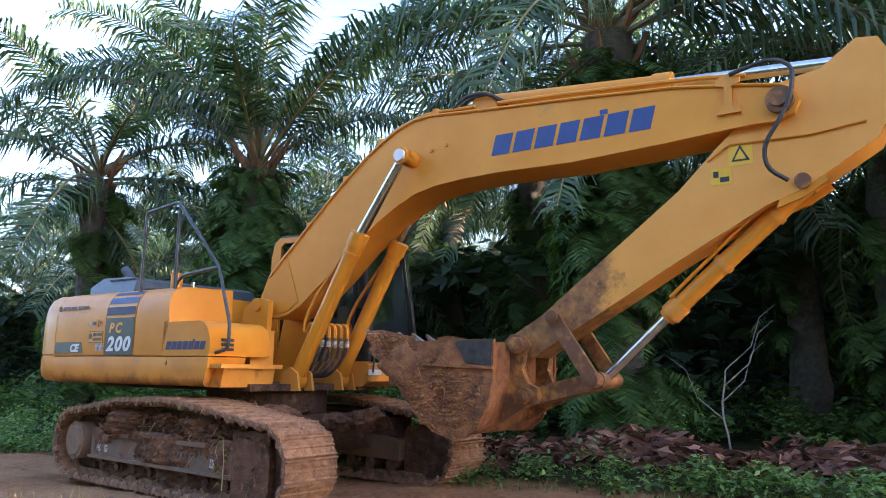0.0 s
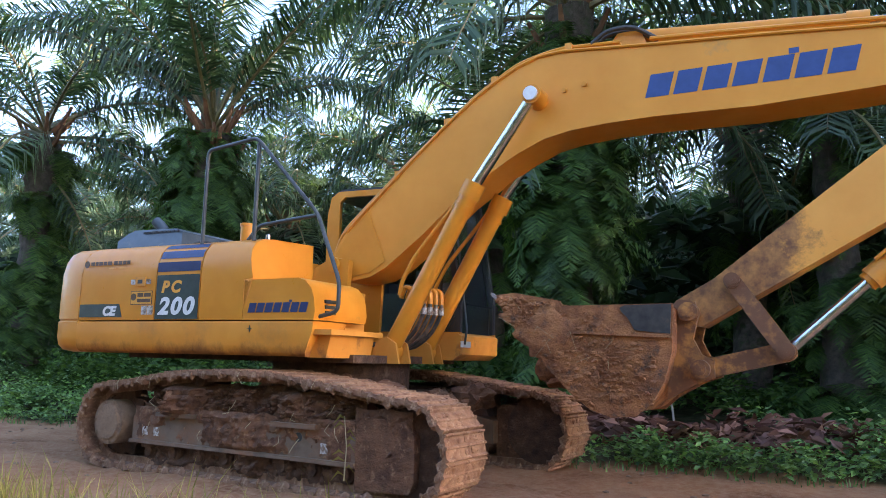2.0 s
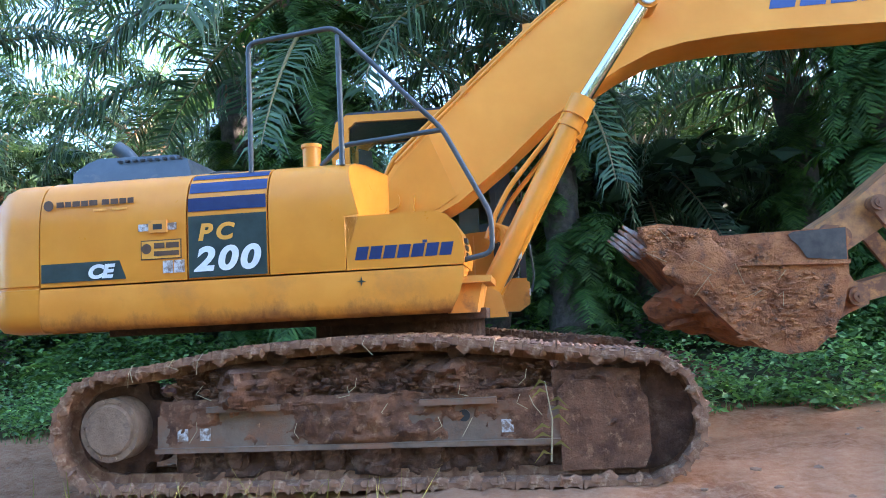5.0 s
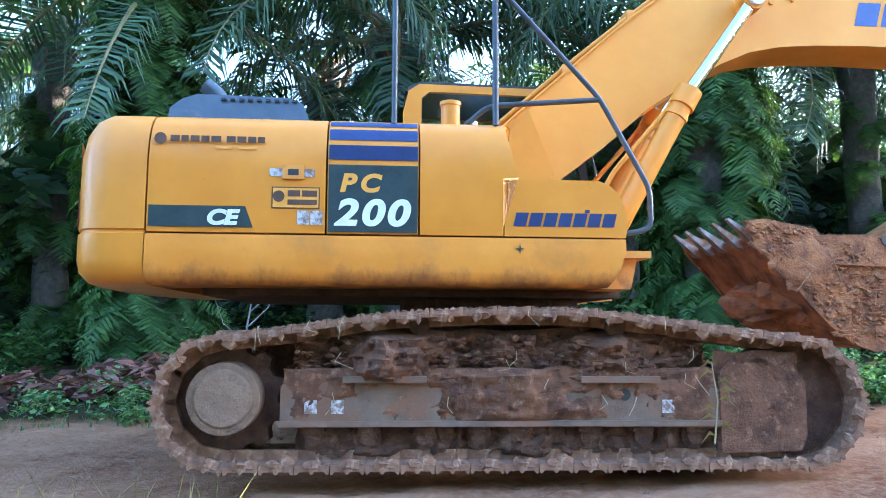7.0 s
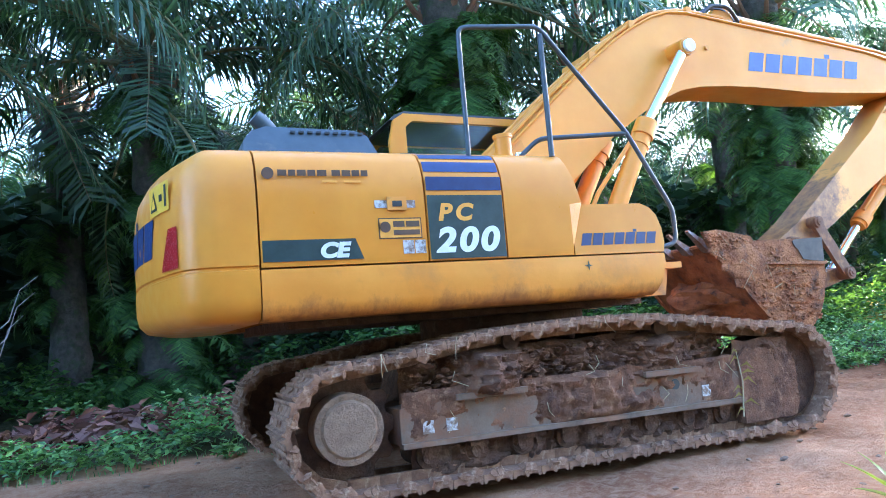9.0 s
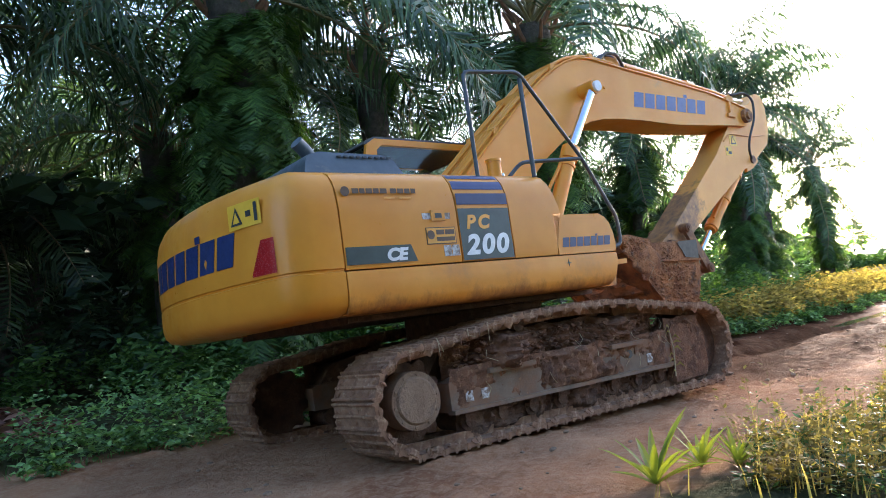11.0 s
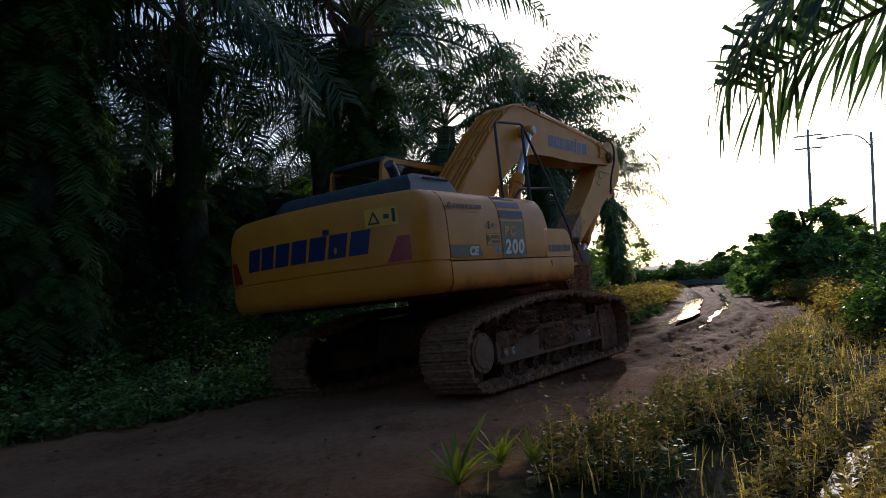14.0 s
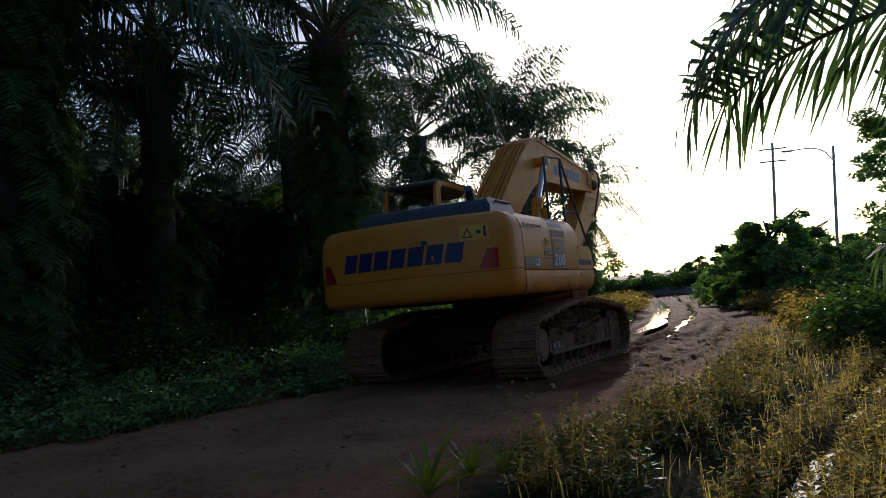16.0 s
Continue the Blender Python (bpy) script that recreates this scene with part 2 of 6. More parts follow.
def arm_paint():
    """Yellow paint that gives way to rubbed mud towards the bucket end."""
    m, nt, b = nodes_of("arm_paint")
    col = ramp(nt, tex_noise(nt, 2.0), [(0.3, (0.72, 0.29, 0.04)), (0.7, (0.80, 0.35, 0.06))])
    mud = ramp(nt, tex_noise(nt, 9.0, 9, 0.7), [(0.35, (0.15, 0.062, 0.026)), (0.65, (0.45, 0.195, 0.05))])
    tc = nt.nodes.new("ShaderNodeTexCoord")
    sx = nt.nodes.new("ShaderNodeSeparateXYZ")
    nt.links.new(tc.outputs["Object"], sx.inputs[0])
    mr = nt.nodes.new("ShaderNodeMapRange")
    mr.inputs[1].default_value, mr.inputs[2].default_value, mr.inputs[3].default_value, mr.inputs[4].default_value = 3.2, 4.7, 1.0, 0.0
    nt.links.new(sx.outputs[0], mr.inputs[0])
    ad = nt.nodes.new("ShaderNodeMath")
    ad.operation = "ADD"
    nt.links.new(mr.outputs[0], ad.inputs[0])
    nt.links.new(tex_noise(nt, 4.2, 10, 0.75), ad.inputs[1])
    col = mix(nt, ramp(nt, ad.outputs[0], [(0.84, (0,)), (1.0, (1,))]), col, mud)
    nt.links.new(col, b.inputs["Base Color"])
    b.inputs["Roughness"].default_value = 0.5
    bump(nt, b, tex_noise(nt, 20, 6), 0.5, 0.003)
    return m


ARM_PAINT = arm_paint()


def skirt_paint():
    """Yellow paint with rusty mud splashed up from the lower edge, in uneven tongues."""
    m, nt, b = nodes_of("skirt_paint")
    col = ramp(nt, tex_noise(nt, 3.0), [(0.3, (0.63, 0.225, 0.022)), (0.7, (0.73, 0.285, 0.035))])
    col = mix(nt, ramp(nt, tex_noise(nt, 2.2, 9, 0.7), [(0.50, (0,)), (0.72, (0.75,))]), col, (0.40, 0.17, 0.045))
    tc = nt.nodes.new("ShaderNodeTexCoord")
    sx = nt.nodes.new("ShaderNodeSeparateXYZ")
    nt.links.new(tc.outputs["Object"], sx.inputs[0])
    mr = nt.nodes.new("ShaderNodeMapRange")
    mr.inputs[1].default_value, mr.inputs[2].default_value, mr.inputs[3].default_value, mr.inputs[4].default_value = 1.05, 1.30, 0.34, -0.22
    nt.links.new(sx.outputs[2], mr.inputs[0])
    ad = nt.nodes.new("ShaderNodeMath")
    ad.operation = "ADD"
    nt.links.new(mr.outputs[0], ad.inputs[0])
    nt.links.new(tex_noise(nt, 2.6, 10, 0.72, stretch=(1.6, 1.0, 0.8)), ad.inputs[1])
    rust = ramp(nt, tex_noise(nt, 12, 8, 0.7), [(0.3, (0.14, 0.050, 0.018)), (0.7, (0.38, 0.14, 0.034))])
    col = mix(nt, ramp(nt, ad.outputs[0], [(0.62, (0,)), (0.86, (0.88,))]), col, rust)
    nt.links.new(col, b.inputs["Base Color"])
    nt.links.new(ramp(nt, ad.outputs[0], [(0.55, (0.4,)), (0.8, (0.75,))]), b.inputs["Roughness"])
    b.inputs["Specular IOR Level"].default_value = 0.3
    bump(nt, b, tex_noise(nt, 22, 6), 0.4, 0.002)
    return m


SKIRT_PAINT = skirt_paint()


# ---- mesh helpers ----
def part(name, bm, material, parent=None, label="", smooth=True, bevel=0.0):
    if bevel:
        bmesh.ops.bevel(bm, geom=[e for e in bm.edges if len(e.link_faces) == 2 and e.calc_face_angle(0) > 0.5], offset=bevel, segments=2, affect="EDGES", clamp_overlap=True)
    bmesh.ops.recalc_face_normals(bm, faces=bm.faces)
    me = bpy.data.meshes.new(name)
    bm.to_mesh(me)
    bm.free()
    me.materials.append(material)
    if smooth:
        me.shade_smooth()
        me.set_sharp_from_angle(angle=radians(38))
    ob = new(name, me)
    ob.parent = parent
    if label:
        ob["label"] = label
    return ob


def share(name, ob, m, parent=None, label=""):
    o = new(name, ob.data)
    o.parent, o.matrix_basis = parent, m
    if label:
        o["label"] = label
    return o


def prism(bm, prof, y0, y1):
    """A profile in x and z, drawn out from y0 to y1."""
    a = [bm.verts.new((x, y0, z)) for x, z in prof]
    b = [bm.verts.new((x, y1, z)) for x, z in prof]
    bm.faces.new(a)
    bm.faces.new(b[::-1])
    for i in range(len(a)):
        j = (i + 1) % len(a)
        bm.faces.new((a[i], b[i], b[j], a[j]))
    return bm


def prism_x(bm, prof, x0, x1):
    """A profile in y and z, drawn out from x0 to x1."""
    a = [bm.verts.new((x0, y, z)) for y, z in prof]
    b = [bm.verts.new((x1, y, z)) for y, z in prof]
    bm.faces.new(a)
    bm.faces.new(b[::-1])
    for i in range(len(a)):
        j = (i + 1) % len(a)
        bm.faces.new((a[i], b[i], b[j], a[j]))
    return bm


def block(bm, x0, x1, y0, y1, z0, z1):
    return prism(bm, [(x0, z0), (x1, z0), (x1, z1), (x0, z1)], y0, y1)


def rod(bm, p0, p1, r, r1=None, seg=18):
    p0, p1 = Vector(p0), Vector(p1)
    q = (p1 - p0).to_track_quat("Z", "Y").to_matrix()
    r1 = r if r1 is None else r1
    rings = [[bm.verts.new(p + q @ Vector((rr * math.cos(6.28318 * i / seg), rr * math.sin(6.28318 * i / seg), 0))) for i in range(seg)] for p, rr in ((p0, r), (p1, r1))]
    for i in range(seg):
        j = (i + 1) % seg
        bm.faces.new((rings[0][i], rings[0][j], rings[1][j], rings[1][i]))
    bm.faces.new(rings[0][::-1])
    bm.faces.new(rings[1])
    return bm


def rounded(pts, cut, n=3):
    """A path with its corners rounded."""
    pts = [Vector(p) for p in pts]
    out = [pts[0]]
    for a, b, c in zip(pts, pts[1:], pts[2:]):
        d = min(cut, (a - b).length * 0.45, (c - b).length * 0.45)
        p, q = b + (a - b).normalized() * d, b + (c - b).normalized() * d
        for k in range(n + 1):
            s = k / n
            out.append(p * (1 - s) ** 2 + b * 2 * s * (1 - s) + q * s * s)
    return out + [pts[-1]]


def tube(bm, pts, r, seg=8, taper=1.0):
    pts = [Vector(p) for p in pts]
    rings, up = [], Vector((0.13, 0.31, 0.94))
    for i, p in enumerate(pts):
        d = (pts[min(i + 1, len(pts) - 1)] - pts[max(i - 1, 0)]).normalized()
        u = (up - d * up.dot(d)).normalized()
        v, up = d.cross(u), u
        rr = r * (1 + (taper - 1) * i / max(len(pts) - 1, 1))
        rings.append([bm.verts.new(p + rr * (u * math.cos(6.28318 * k / seg) + v * math.sin(6.28318 * k / seg))) for k in range(seg)])
    for a, b in zip(rings, rings[1:]):
        for k in range(seg):
            bm.faces.new((a[k], a[(k + 1) % seg], b[(k + 1) % seg], b[k]))
    bm.faces.new(rings[0][::-1])
    bm.faces.new(rings[-1])
    return bm


def B():
    return bmesh.new()


def raw(name, verts, faces, material, parent=None, smooth=False):
    me = bpy.data.meshes.new(name)
    me.from_pydata(verts, [], faces)
    me.materials.append(material)
    if smooth:
        me.shade_smooth()
    ob = new(name, me)
    ob.parent = parent
    return ob


def lump(bm, size, seed, rough=0.35, sub=2, at=(0, 0, 0)):
    """An uneven clod."""
    g = bmesh.ops.create_icosphere(bm, subdivisions=sub, radius=1)
    off = Vector((seed * 3.1, seed * 1.7, seed * 0.9))
    for v in g["verts"]:
        k = 1 + rough * noise.noise(v.co * 1.6 + off) + rough * 0.6 * noise.noise(v.co * 4 + off)
        v.co = Vector((v.co.x * size[0] * k, v.co.y * size[1] * k, v.co.z * size[2] * k)) + Vector(at)
    return bm


# ---- ground ----
def road_mid(x):
    """The road's middle line: straight past the camera, then bending to the far side."""
    return float(np.interp(x, (14, 16.6, 19.9, 24, 33, 45, 72, 900), (5.0, 5.3, 6.0, 7.45, 10.5, 14.7, 24.6, 322.0)))


def smooth01(a):
    a = min(max(a, 0.0), 1.0)
    return a * a * (3 - 2 * a)


def road_half(x):
    return 2.7 - 0.75 * smooth01((x - 8) / 6) - 0.5 * smooth01((x - 18) / 8)


RUT_WET = [(9, 5.95), (11.5, 6.05), (13.5, 6.12), (16.6, 6.44), (19.9, 7.08), (24, 8.4), (33, 11.3), (45, 15.6), (72, 25.5), (110, 39)]
RUT_THIN = [(9, 4.7), (12.5, 4.9), (16.0, 5.35), (21.9, 6.75), (28, 8.5), (35.8, 11.0), (55, 17.6), (78, 25.6), (110, 37)]


def along(line, x):
    """The rut's y at x."""
    for (xa, ya), (xb, yb) in zip(line, line[1:]):
        if xa <= x <= xb:
            return ya + (yb - ya) * (x - xa) / (xb - xa) + 0.22 * noise.noise(Vector((x * 0.45, line[0][1], 0))) * smooth01((x - xa) * (xb - x))
    return -999.0


def ground_z(x, y):
    d = y - road_mid(x)
    half = road_half(x) - 0.15
    z = 0.0
    if d < -half:                       # near verge, falling to a ditch and rising again
        k = -d - half
        z = 0.05 * smooth01(k / 0.5) - 0.20 * smooth01((k - 0.4) / 2.0) + 0.6 * smooth01((k - 3.4) / 6)
        z += 0.06 * noise.noise(Vector((x * 0.8, y * 0.8, 3)))
    elif d > half:
        k = d - half
        z = 0.10 * smooth01(k / 0.7) + 0.10 * noise.noise(Vector((x * 0.5, y * 0.5, 7))) * smooth01(k)
    else:
        inner = smooth01((half - abs(d)) / 0.5)
        for rut in (-1.15, 1.15):
            z -= 0.035 * math.exp(-((d - rut) / 0.3) ** 2) * smooth01((abs(x - 4) - 0) / 3 + 0.3)
        z += 0.022 * noise.noise(Vector((x * 1.1, y * 1.6, 1))) + 0.016 * noise.noise(Vector((x * 0.9, d * 7.0, 5)))
        far = smooth01((x - 6.5) / 4)
        if far > 0:                     # churned mud beyond the machine's start
            wet = math.exp(-((y - along(RUT_WET, x)) / 0.45) ** 2)
            z += inner * far * (1 - wet) * (0.095 * noise.noise(Vector((x * 0.16, d * 4.6, 8))) + 0.014 * noise.noise(Vector((x * 2.0, d * 3.0, 6))))
            z -= inner * (0.15 * wet + 0.07 * math.exp(-((y - along(RUT_THIN, x)) / 0.16) ** 2))
        if -8 < x < 40:
            z += 0.042 * abs(noise.noise(Vector((x * 4.0, y * 5.0, 9)))) + 0.020 * noise.noise(Vector((x * 11, y * 11, 4))) - 0.008
            z *= inner
            if 0.7 < abs(d + 0.25) < 1.3 and x < 16:      # prints of the track shoes
                z += 0.008 * math.sin(x * 33.0 + 1.5 * noise.noise(Vector((x, y, 0))))
    return z


def grid_axis(spans):
    out = []
    for a, b, n in spans:
        out += [a + (b - a) * i / n for i in range(n)]
    return out + [spans[-1][1]]


def build_ground():
    xs = grid_axis([(-400, -60, 10), (-60, -14, 30), (-14, -7, 50), (-7, 17, 290), (17, 26, 80), (26, 60, 110), (60, 130, 40), (130, 900, 14)])
    ds = grid_axis([(-405, -45, 8), (-45, -9, 24), (-9, -3.3, 44), (-3.3, 3.3, 92), (3.3, 5, 12), (5, 35, 60), (35, 895, 20)])
    ys = ds
    verts = [(x, d + road_mid(x), ground_z(x, d + road_mid(x))) for d in ds for x in xs]
    n = len(xs)
    faces = [(j * n + i, j * n + i + 1, (j + 1) * n + i + 1, (j + 1) * n + i) for j in range(len(ys) - 1) for i in range(n - 1)]
    me = bpy.data.meshes.new("ground")
    me.from_pydata(verts, [], faces)
    me.materials.append(EARTH)
    bare = me.attributes.new("bare_earth", "FLOAT", "POINT")
    bare.data.foreach_set("value", [smooth01((road_half(x) + 0.35 * noise.noise(Vector((x * 0.7, y * 0.4, 2))) + 0.25 * noise.noise(Vector((x * 3.1, y * 3.1, 2))) - abs(y - road_mid(x))) / 0.3 + 0.5) if -60 < x < 130 else 0.0 for x, y, z in verts])
    me.shade_smooth()
    wet = me.attributes.new("wet_mud", "FLOAT", "POINT")
    wet.data.foreach_set("value", [smooth01((x - 5.6 + 1.5 * noise.noise(Vector((x, y, 0)) * 0.6)) / 4.0) * smooth01((3.4 - abs(y - road_mid(x))) / 1.2) for x, y, z in verts])
    tagged(new("ground", me), "reddish-brown rutted earth track between overgrown verges", "ground", kind="structure")


build_ground()


def clods():
    rng = random.Random(5)
    bm = B()
    for k in range(420):
        x = rng.uniform(-10, 18)
        d = rng.choice((-1, 1)) * rng.uniform(0.2, 2.7)
        y = road_mid(x) + d
        s = rng.uniform(0.008, 0.026) * (1.5 if rng.random() < 0.06 else 1)
        lump(bm, (s * 1.4, s * 1.2, s * 0.7), k, 0.4, 1, (x, y, ground_z(x, y) + s * 0.2))
    tagged(part("earth_clods", bm, DRY_MUD), "small dry clods scattered on the earth track", "clods", kind="stuff")


clods()


def puddle(name, pts, width, z):
    bm = B()
    left, right = [], []
    for i, (x, y) in enumerate(pts):
        a = Vector(pts[min(i + 1, len(pts) - 1)]) - Vector(pts[max(i - 1, 0)])
        nrm = Vector((-a.y, a.x)).normalized()
        w = width * (0.25 + 0.75 * math.sin(3.1416 * (i + 0.3) / (len(pts) - 0.4))) * (1 + 0.4 * noise.noise(Vector((i * 1.7, x, 0))))
        left.append(bm.verts.new((x + nrm.x * w, y + nrm.y * w, z)))
        right.append(bm.verts.new((x - nrm.x * w, y - nrm.y * w, z)))
    for i in range(len(pts) - 1):
        bm.faces.new((left[i], right[i], right[i + 1], left[i + 1]))
    return part(name, bm, WATER)


def rut_line(line, x0, x1, n):
    xs = [x0 * (x1 / x0) ** (i / n) for i in range(n + 1)]
    return [(x, along(line, x)) for x in xs]


tagged(puddle("water_rut", rut_line(RUT_WET, 13.5, 100, 70), 0.34, -0.012), "bright rainwater lying in a wheel rut", "water", kind="structure")
tagged(puddle("wheel_rut_water", rut_line(RUT_THIN, 15.0, 80, 50), 0.10, -0.028), "thin line of water in a second wheel rut", "water", kind="structure")
tagged(puddle("ditch_water", [(3.3, 0.72), (3.8, 0.8), (4.25, 0.79), (5.2, 0.85), (6.0, 0.88), (7.5, 0.81), (9, 0.8)], 0.085, -0.085),
       "still ditch water between the weeds", "water", kind="structure")


# ---- palms ----
def frond_mesh(name, length, rise, droop, seed, pairs=64, leaf=1.0, lw=0.88, sag=(0.9, 2.2)):
    """One feather frond: a tapering stalk and two rows of hanging leaflets. Points out along x."""
    rng = random.Random(seed)
    n = 14
    pts, p = [], Vector((0, 0, 0))
    for i in range(n + 1):
        s = i / n
        a = rise - droop * s ** 1.4
        pts.append(p.copy())
        p += Vector((math.cos(a), 0.10 * math.sin(s * 3 + seed) * s, math.sin(a))) * length / n
    bm = B()
    tube(bm, pts, 0.045, 5, 0.15)
    nf = len(bm.faces)
    for k in range(pairs):
        s = 0.16 + 0.84 * (k + rng.random() * 0.6) / pairs
        f = min(s * n, n - 0.001)
        i = int(f)
        root = pts[i].lerp(pts[i + 1], f - i)
        tang = (pts[i + 1] - pts[i]).normalized()
        up = Vector((-tang.z, 0, tang.x))
        ll = leaf * (0.35 + 0.75 * math.sin(min(1.0, s * 1.15) * 2.7)) * rng.uniform(0.8, 1.15)
        for side in (-1, 1):
            d = (Vector((0, side, 0)) * rng.uniform(0.75, 1.0) + tang * rng.uniform(0.35, 0.75) + up * rng.uniform(-0.25, 0.35)).normalized()
            mid = root + d * ll * 0.5
            d2 = (d + Vector((0, 0, -1)) * rng.uniform(*sag)).normalized()
            tip = mid + d2 * ll * 0.55
            w = tang * (0.026 + 0.012 * rng.random()) * lw
            v = [bm.verts.new(c) for c in (root - w * 0.5, root + w * 0.5, mid + w, mid - w, tip)]
            bm.faces.new((v[0], v[1], v[2], v[3]))
            bm.faces.new((v[3], v[2], v[4]))
    me = bpy.data.meshes.new(name)
    bm.faces.ensure_lookup_table()
    for i, f in enumerate(bm.faces):
        f.material_index = 0 if i < nf else 1
    bm.to_mesh(me)
    bm.free()
    me.materials.append(STALK)
    me.materials.append(FROND)
    return me


FROND_UP = [frond_mesh("frond", 4.6, 1.25, 1.1, 1), frond_mesh("frond", 4.9, 1.1, 1.3, 2)]
FROND_MID = [frond_mesh("frond", 5.2, 0.85, 1.55, 3), frond_mesh("frond", 5.4, 0.7, 1.45, 4), frond_mesh("frond", 5.0, 0.6, 1.7, 5)]
FROND_HANG = [frond_mesh("frond", 4.0, -0.45, 0.95, 8, 44, 0.7), frond_mesh("frond", 3.6, -0.7, 0.75, 9, 44, 0.7)]
FROND_LOW = [frond_mesh("frond", 4.8, 0.25, 1.7, 6), frond_mesh("frond", 4.6, 0.0, 1.5, 7)]


FROND_ARCH = [frond_mesh("frond", 5.7, 1.22, 1.75, 21, 96, 0.95, 0.8), frond_mesh("frond", 5.5, 1.05, 1.9, 22, 92, 0.95, 0.8), frond_mesh("frond", 5.8, 0.9, 1.6, 23, 96, 0.9, 0.8)]


def trunk_mesh(h, r, seed):
    rng = random.Random(seed)
    bm = B()
    seg, n = 14, max(6, int(h * 3))
    rings = []
    for i in range(n + 1):
        s = i / n
        rr = r * (1.25 - 0.35 * smooth01(s * 3) + 0.25 * smooth01((s - 0.75) * 4)) * (1 + 0.08 * (i % 2))
        rings.append([bm.verts.new((rr * math.cos(6.28318 * (k + 0.5 * (i % 2)) / seg) * (1 + 0.1 * rng.uniform(-1, 1)), rr * math.sin(6.28318 * (k + 0.5 * (i % 2)) / seg) * (1 + 0.1 * rng.uniform(-1, 1)), h * s - 0.1)) for k in range(seg)])
    for a, b in zip(rings, rings[1:]):
        for k in range(seg):
            bm.faces.new((a[k], a[(k + 1) % seg], b[(k + 1) % seg], b[k]))
    bm.faces.new(rings[-1])
    return bm


def stub_mesh(name):
    bm = B()
    tube(bm, [(0, 0, 0), (0.25, 0, 0.28), (0.42, 0, 0.62)], 0.075, 6, 0.45)
    return part(name, bm, OLD_STALK)


def fern_mesh(name, seed, n=16, size=0.75):
    """A clump of arching fern leaves that grows on bark, each with two rows of narrow pointed leaflets."""
    rng = random.Random(seed)
    verts, faces = [], []
    steps = 19
    for k in range(n):
        a, ln = rng.uniform(-1.5, 1.5), size * rng.uniform(0.6, 1.3)
        rise = rng.uniform(-0.6, 0.8)
        p = Vector((0, 0, 0))
        for i in range(steps + 1):
            s = i / steps
            ang = rise - 1.8 * s
            t = Vector((math.cos(ang) * math.cos(a), math.cos(ang) * math.sin(a), math.sin(ang)))
            side = Vector((-math.sin(a), math.cos(a), 0))
            p = p + t * ln / steps
            l2 = 0.27 * ln * math.sin(0.5 + 2.5 * s) * (0.7 + 0.5 * rng.random())
            for sg in (-1, 1):
                q = p + side * sg * l2 + t * l2 * rng.uniform(0.2, 0.6) + Vector((0, 0, -rng.uniform(0.1, 0.5) * l2))
                w = t * 0.020 * ln
                b = len(verts)
                verts += [p - w * 0.5, p + w * 0.5, p.lerp(q, 0.45) + w, q, p.lerp(q, 0.45) - w]
                faces.append((b, b + 1, b + 2, b + 3, b + 4))
    return raw(name, verts, faces, FERN)


def put_away(obs):
    for o in obs:
        me = o.data
        bpy.data.objects.remove(o)
        yield me


STUB = next(put_away([stub_mesh("stalk_base")]))
FERNS = list(put_away([fern_mesh("fern", 11), fern_mesh("fern", 12), fern_mesh("fern", 13)]))


def palm(x, y, crown, seed, fronds=26, ferns=0, scale=1.0, lean=(0, 0), label="", stubs=10, fern_low=0.2, hang=3, upright=False, fern_top=1.0):
    rng = random.Random(seed)
    z0 = ground_z(x, y)
    e = new("palm_tree")
    e.matrix_basis = pose(x, y, z0, lean[0], lean[1], 0)
    h = crown - z0
    part("trunk", trunk_mesh(h - 0.4, 0.33 * scale, seed), TRUNK, e)
    for k in range(fronds):
        s = k / max(fronds - 1, 1)
        pick = FROND_UP if s < (0.3 if upright else 0.25) else FROND_ARCH if upright else FROND_MID if s < 0.72 else FROND_LOW
        o = new("frond", rng.choice(pick))
        o.parent = e
        sc = scale * rng.uniform(0.85, 1.1)
        o.matrix_basis = Matrix.Translation((0, 0, h - 0.1 - 0.5 * s)) @ pose(0, 0, 0, rng.uniform(-25, 25), rng.uniform(-8, 8), k * 137.5 + rng.uniform(-14, 14)) @ Matrix.Diagonal((sc, sc, sc, 1))
    for k in range(hang):
        o = new("frond", rng.choice(FROND_HANG))
        o.parent = e
        o.matrix_basis = Matrix.Translation((0, 0, h - 0.9 - 0.5 * rng.random())) @ pose(0, 0, 0, rng.uniform(-20, 20), rng.uniform(-10, 18), k * 137.5 + rng.uniform(-20, 20))
    for k in range(stubs):
        o = new("stalk_base", STUB)
        o.parent = e
        o.matrix_basis = Matrix.Translation((0, 0, h - 1.3 + 1.0 * rng.random())) @ pose(0, 0, 0, 0, 0, k * 137.5) @ Matrix.Translation((0.22 * scale, 0, 0))
    for k in range(ferns):
        o = new("fern", rng.choice(FERNS))
        o.parent = e
        sc = rng.uniform(0.7, 1.35)
        o.matrix_basis = Matrix.Translation((0, 0, fern_low + (h - fern_top - fern_low) * rng.random())) @ pose(0, 0, 0, 0, 0, rng.uniform(0, 360)) @ Matrix.Translation((0.30 * scale, 0, 0)) @ Matrix.Diagonal((sc, sc, sc, 1))
    tagged(e, label or "oil palm with a rough dark trunk and drooping feather fronds", "palm tree", "oil palms along the track")
    return e


FERNY = "oil palm whose trunk is thickly hung with green ferns"
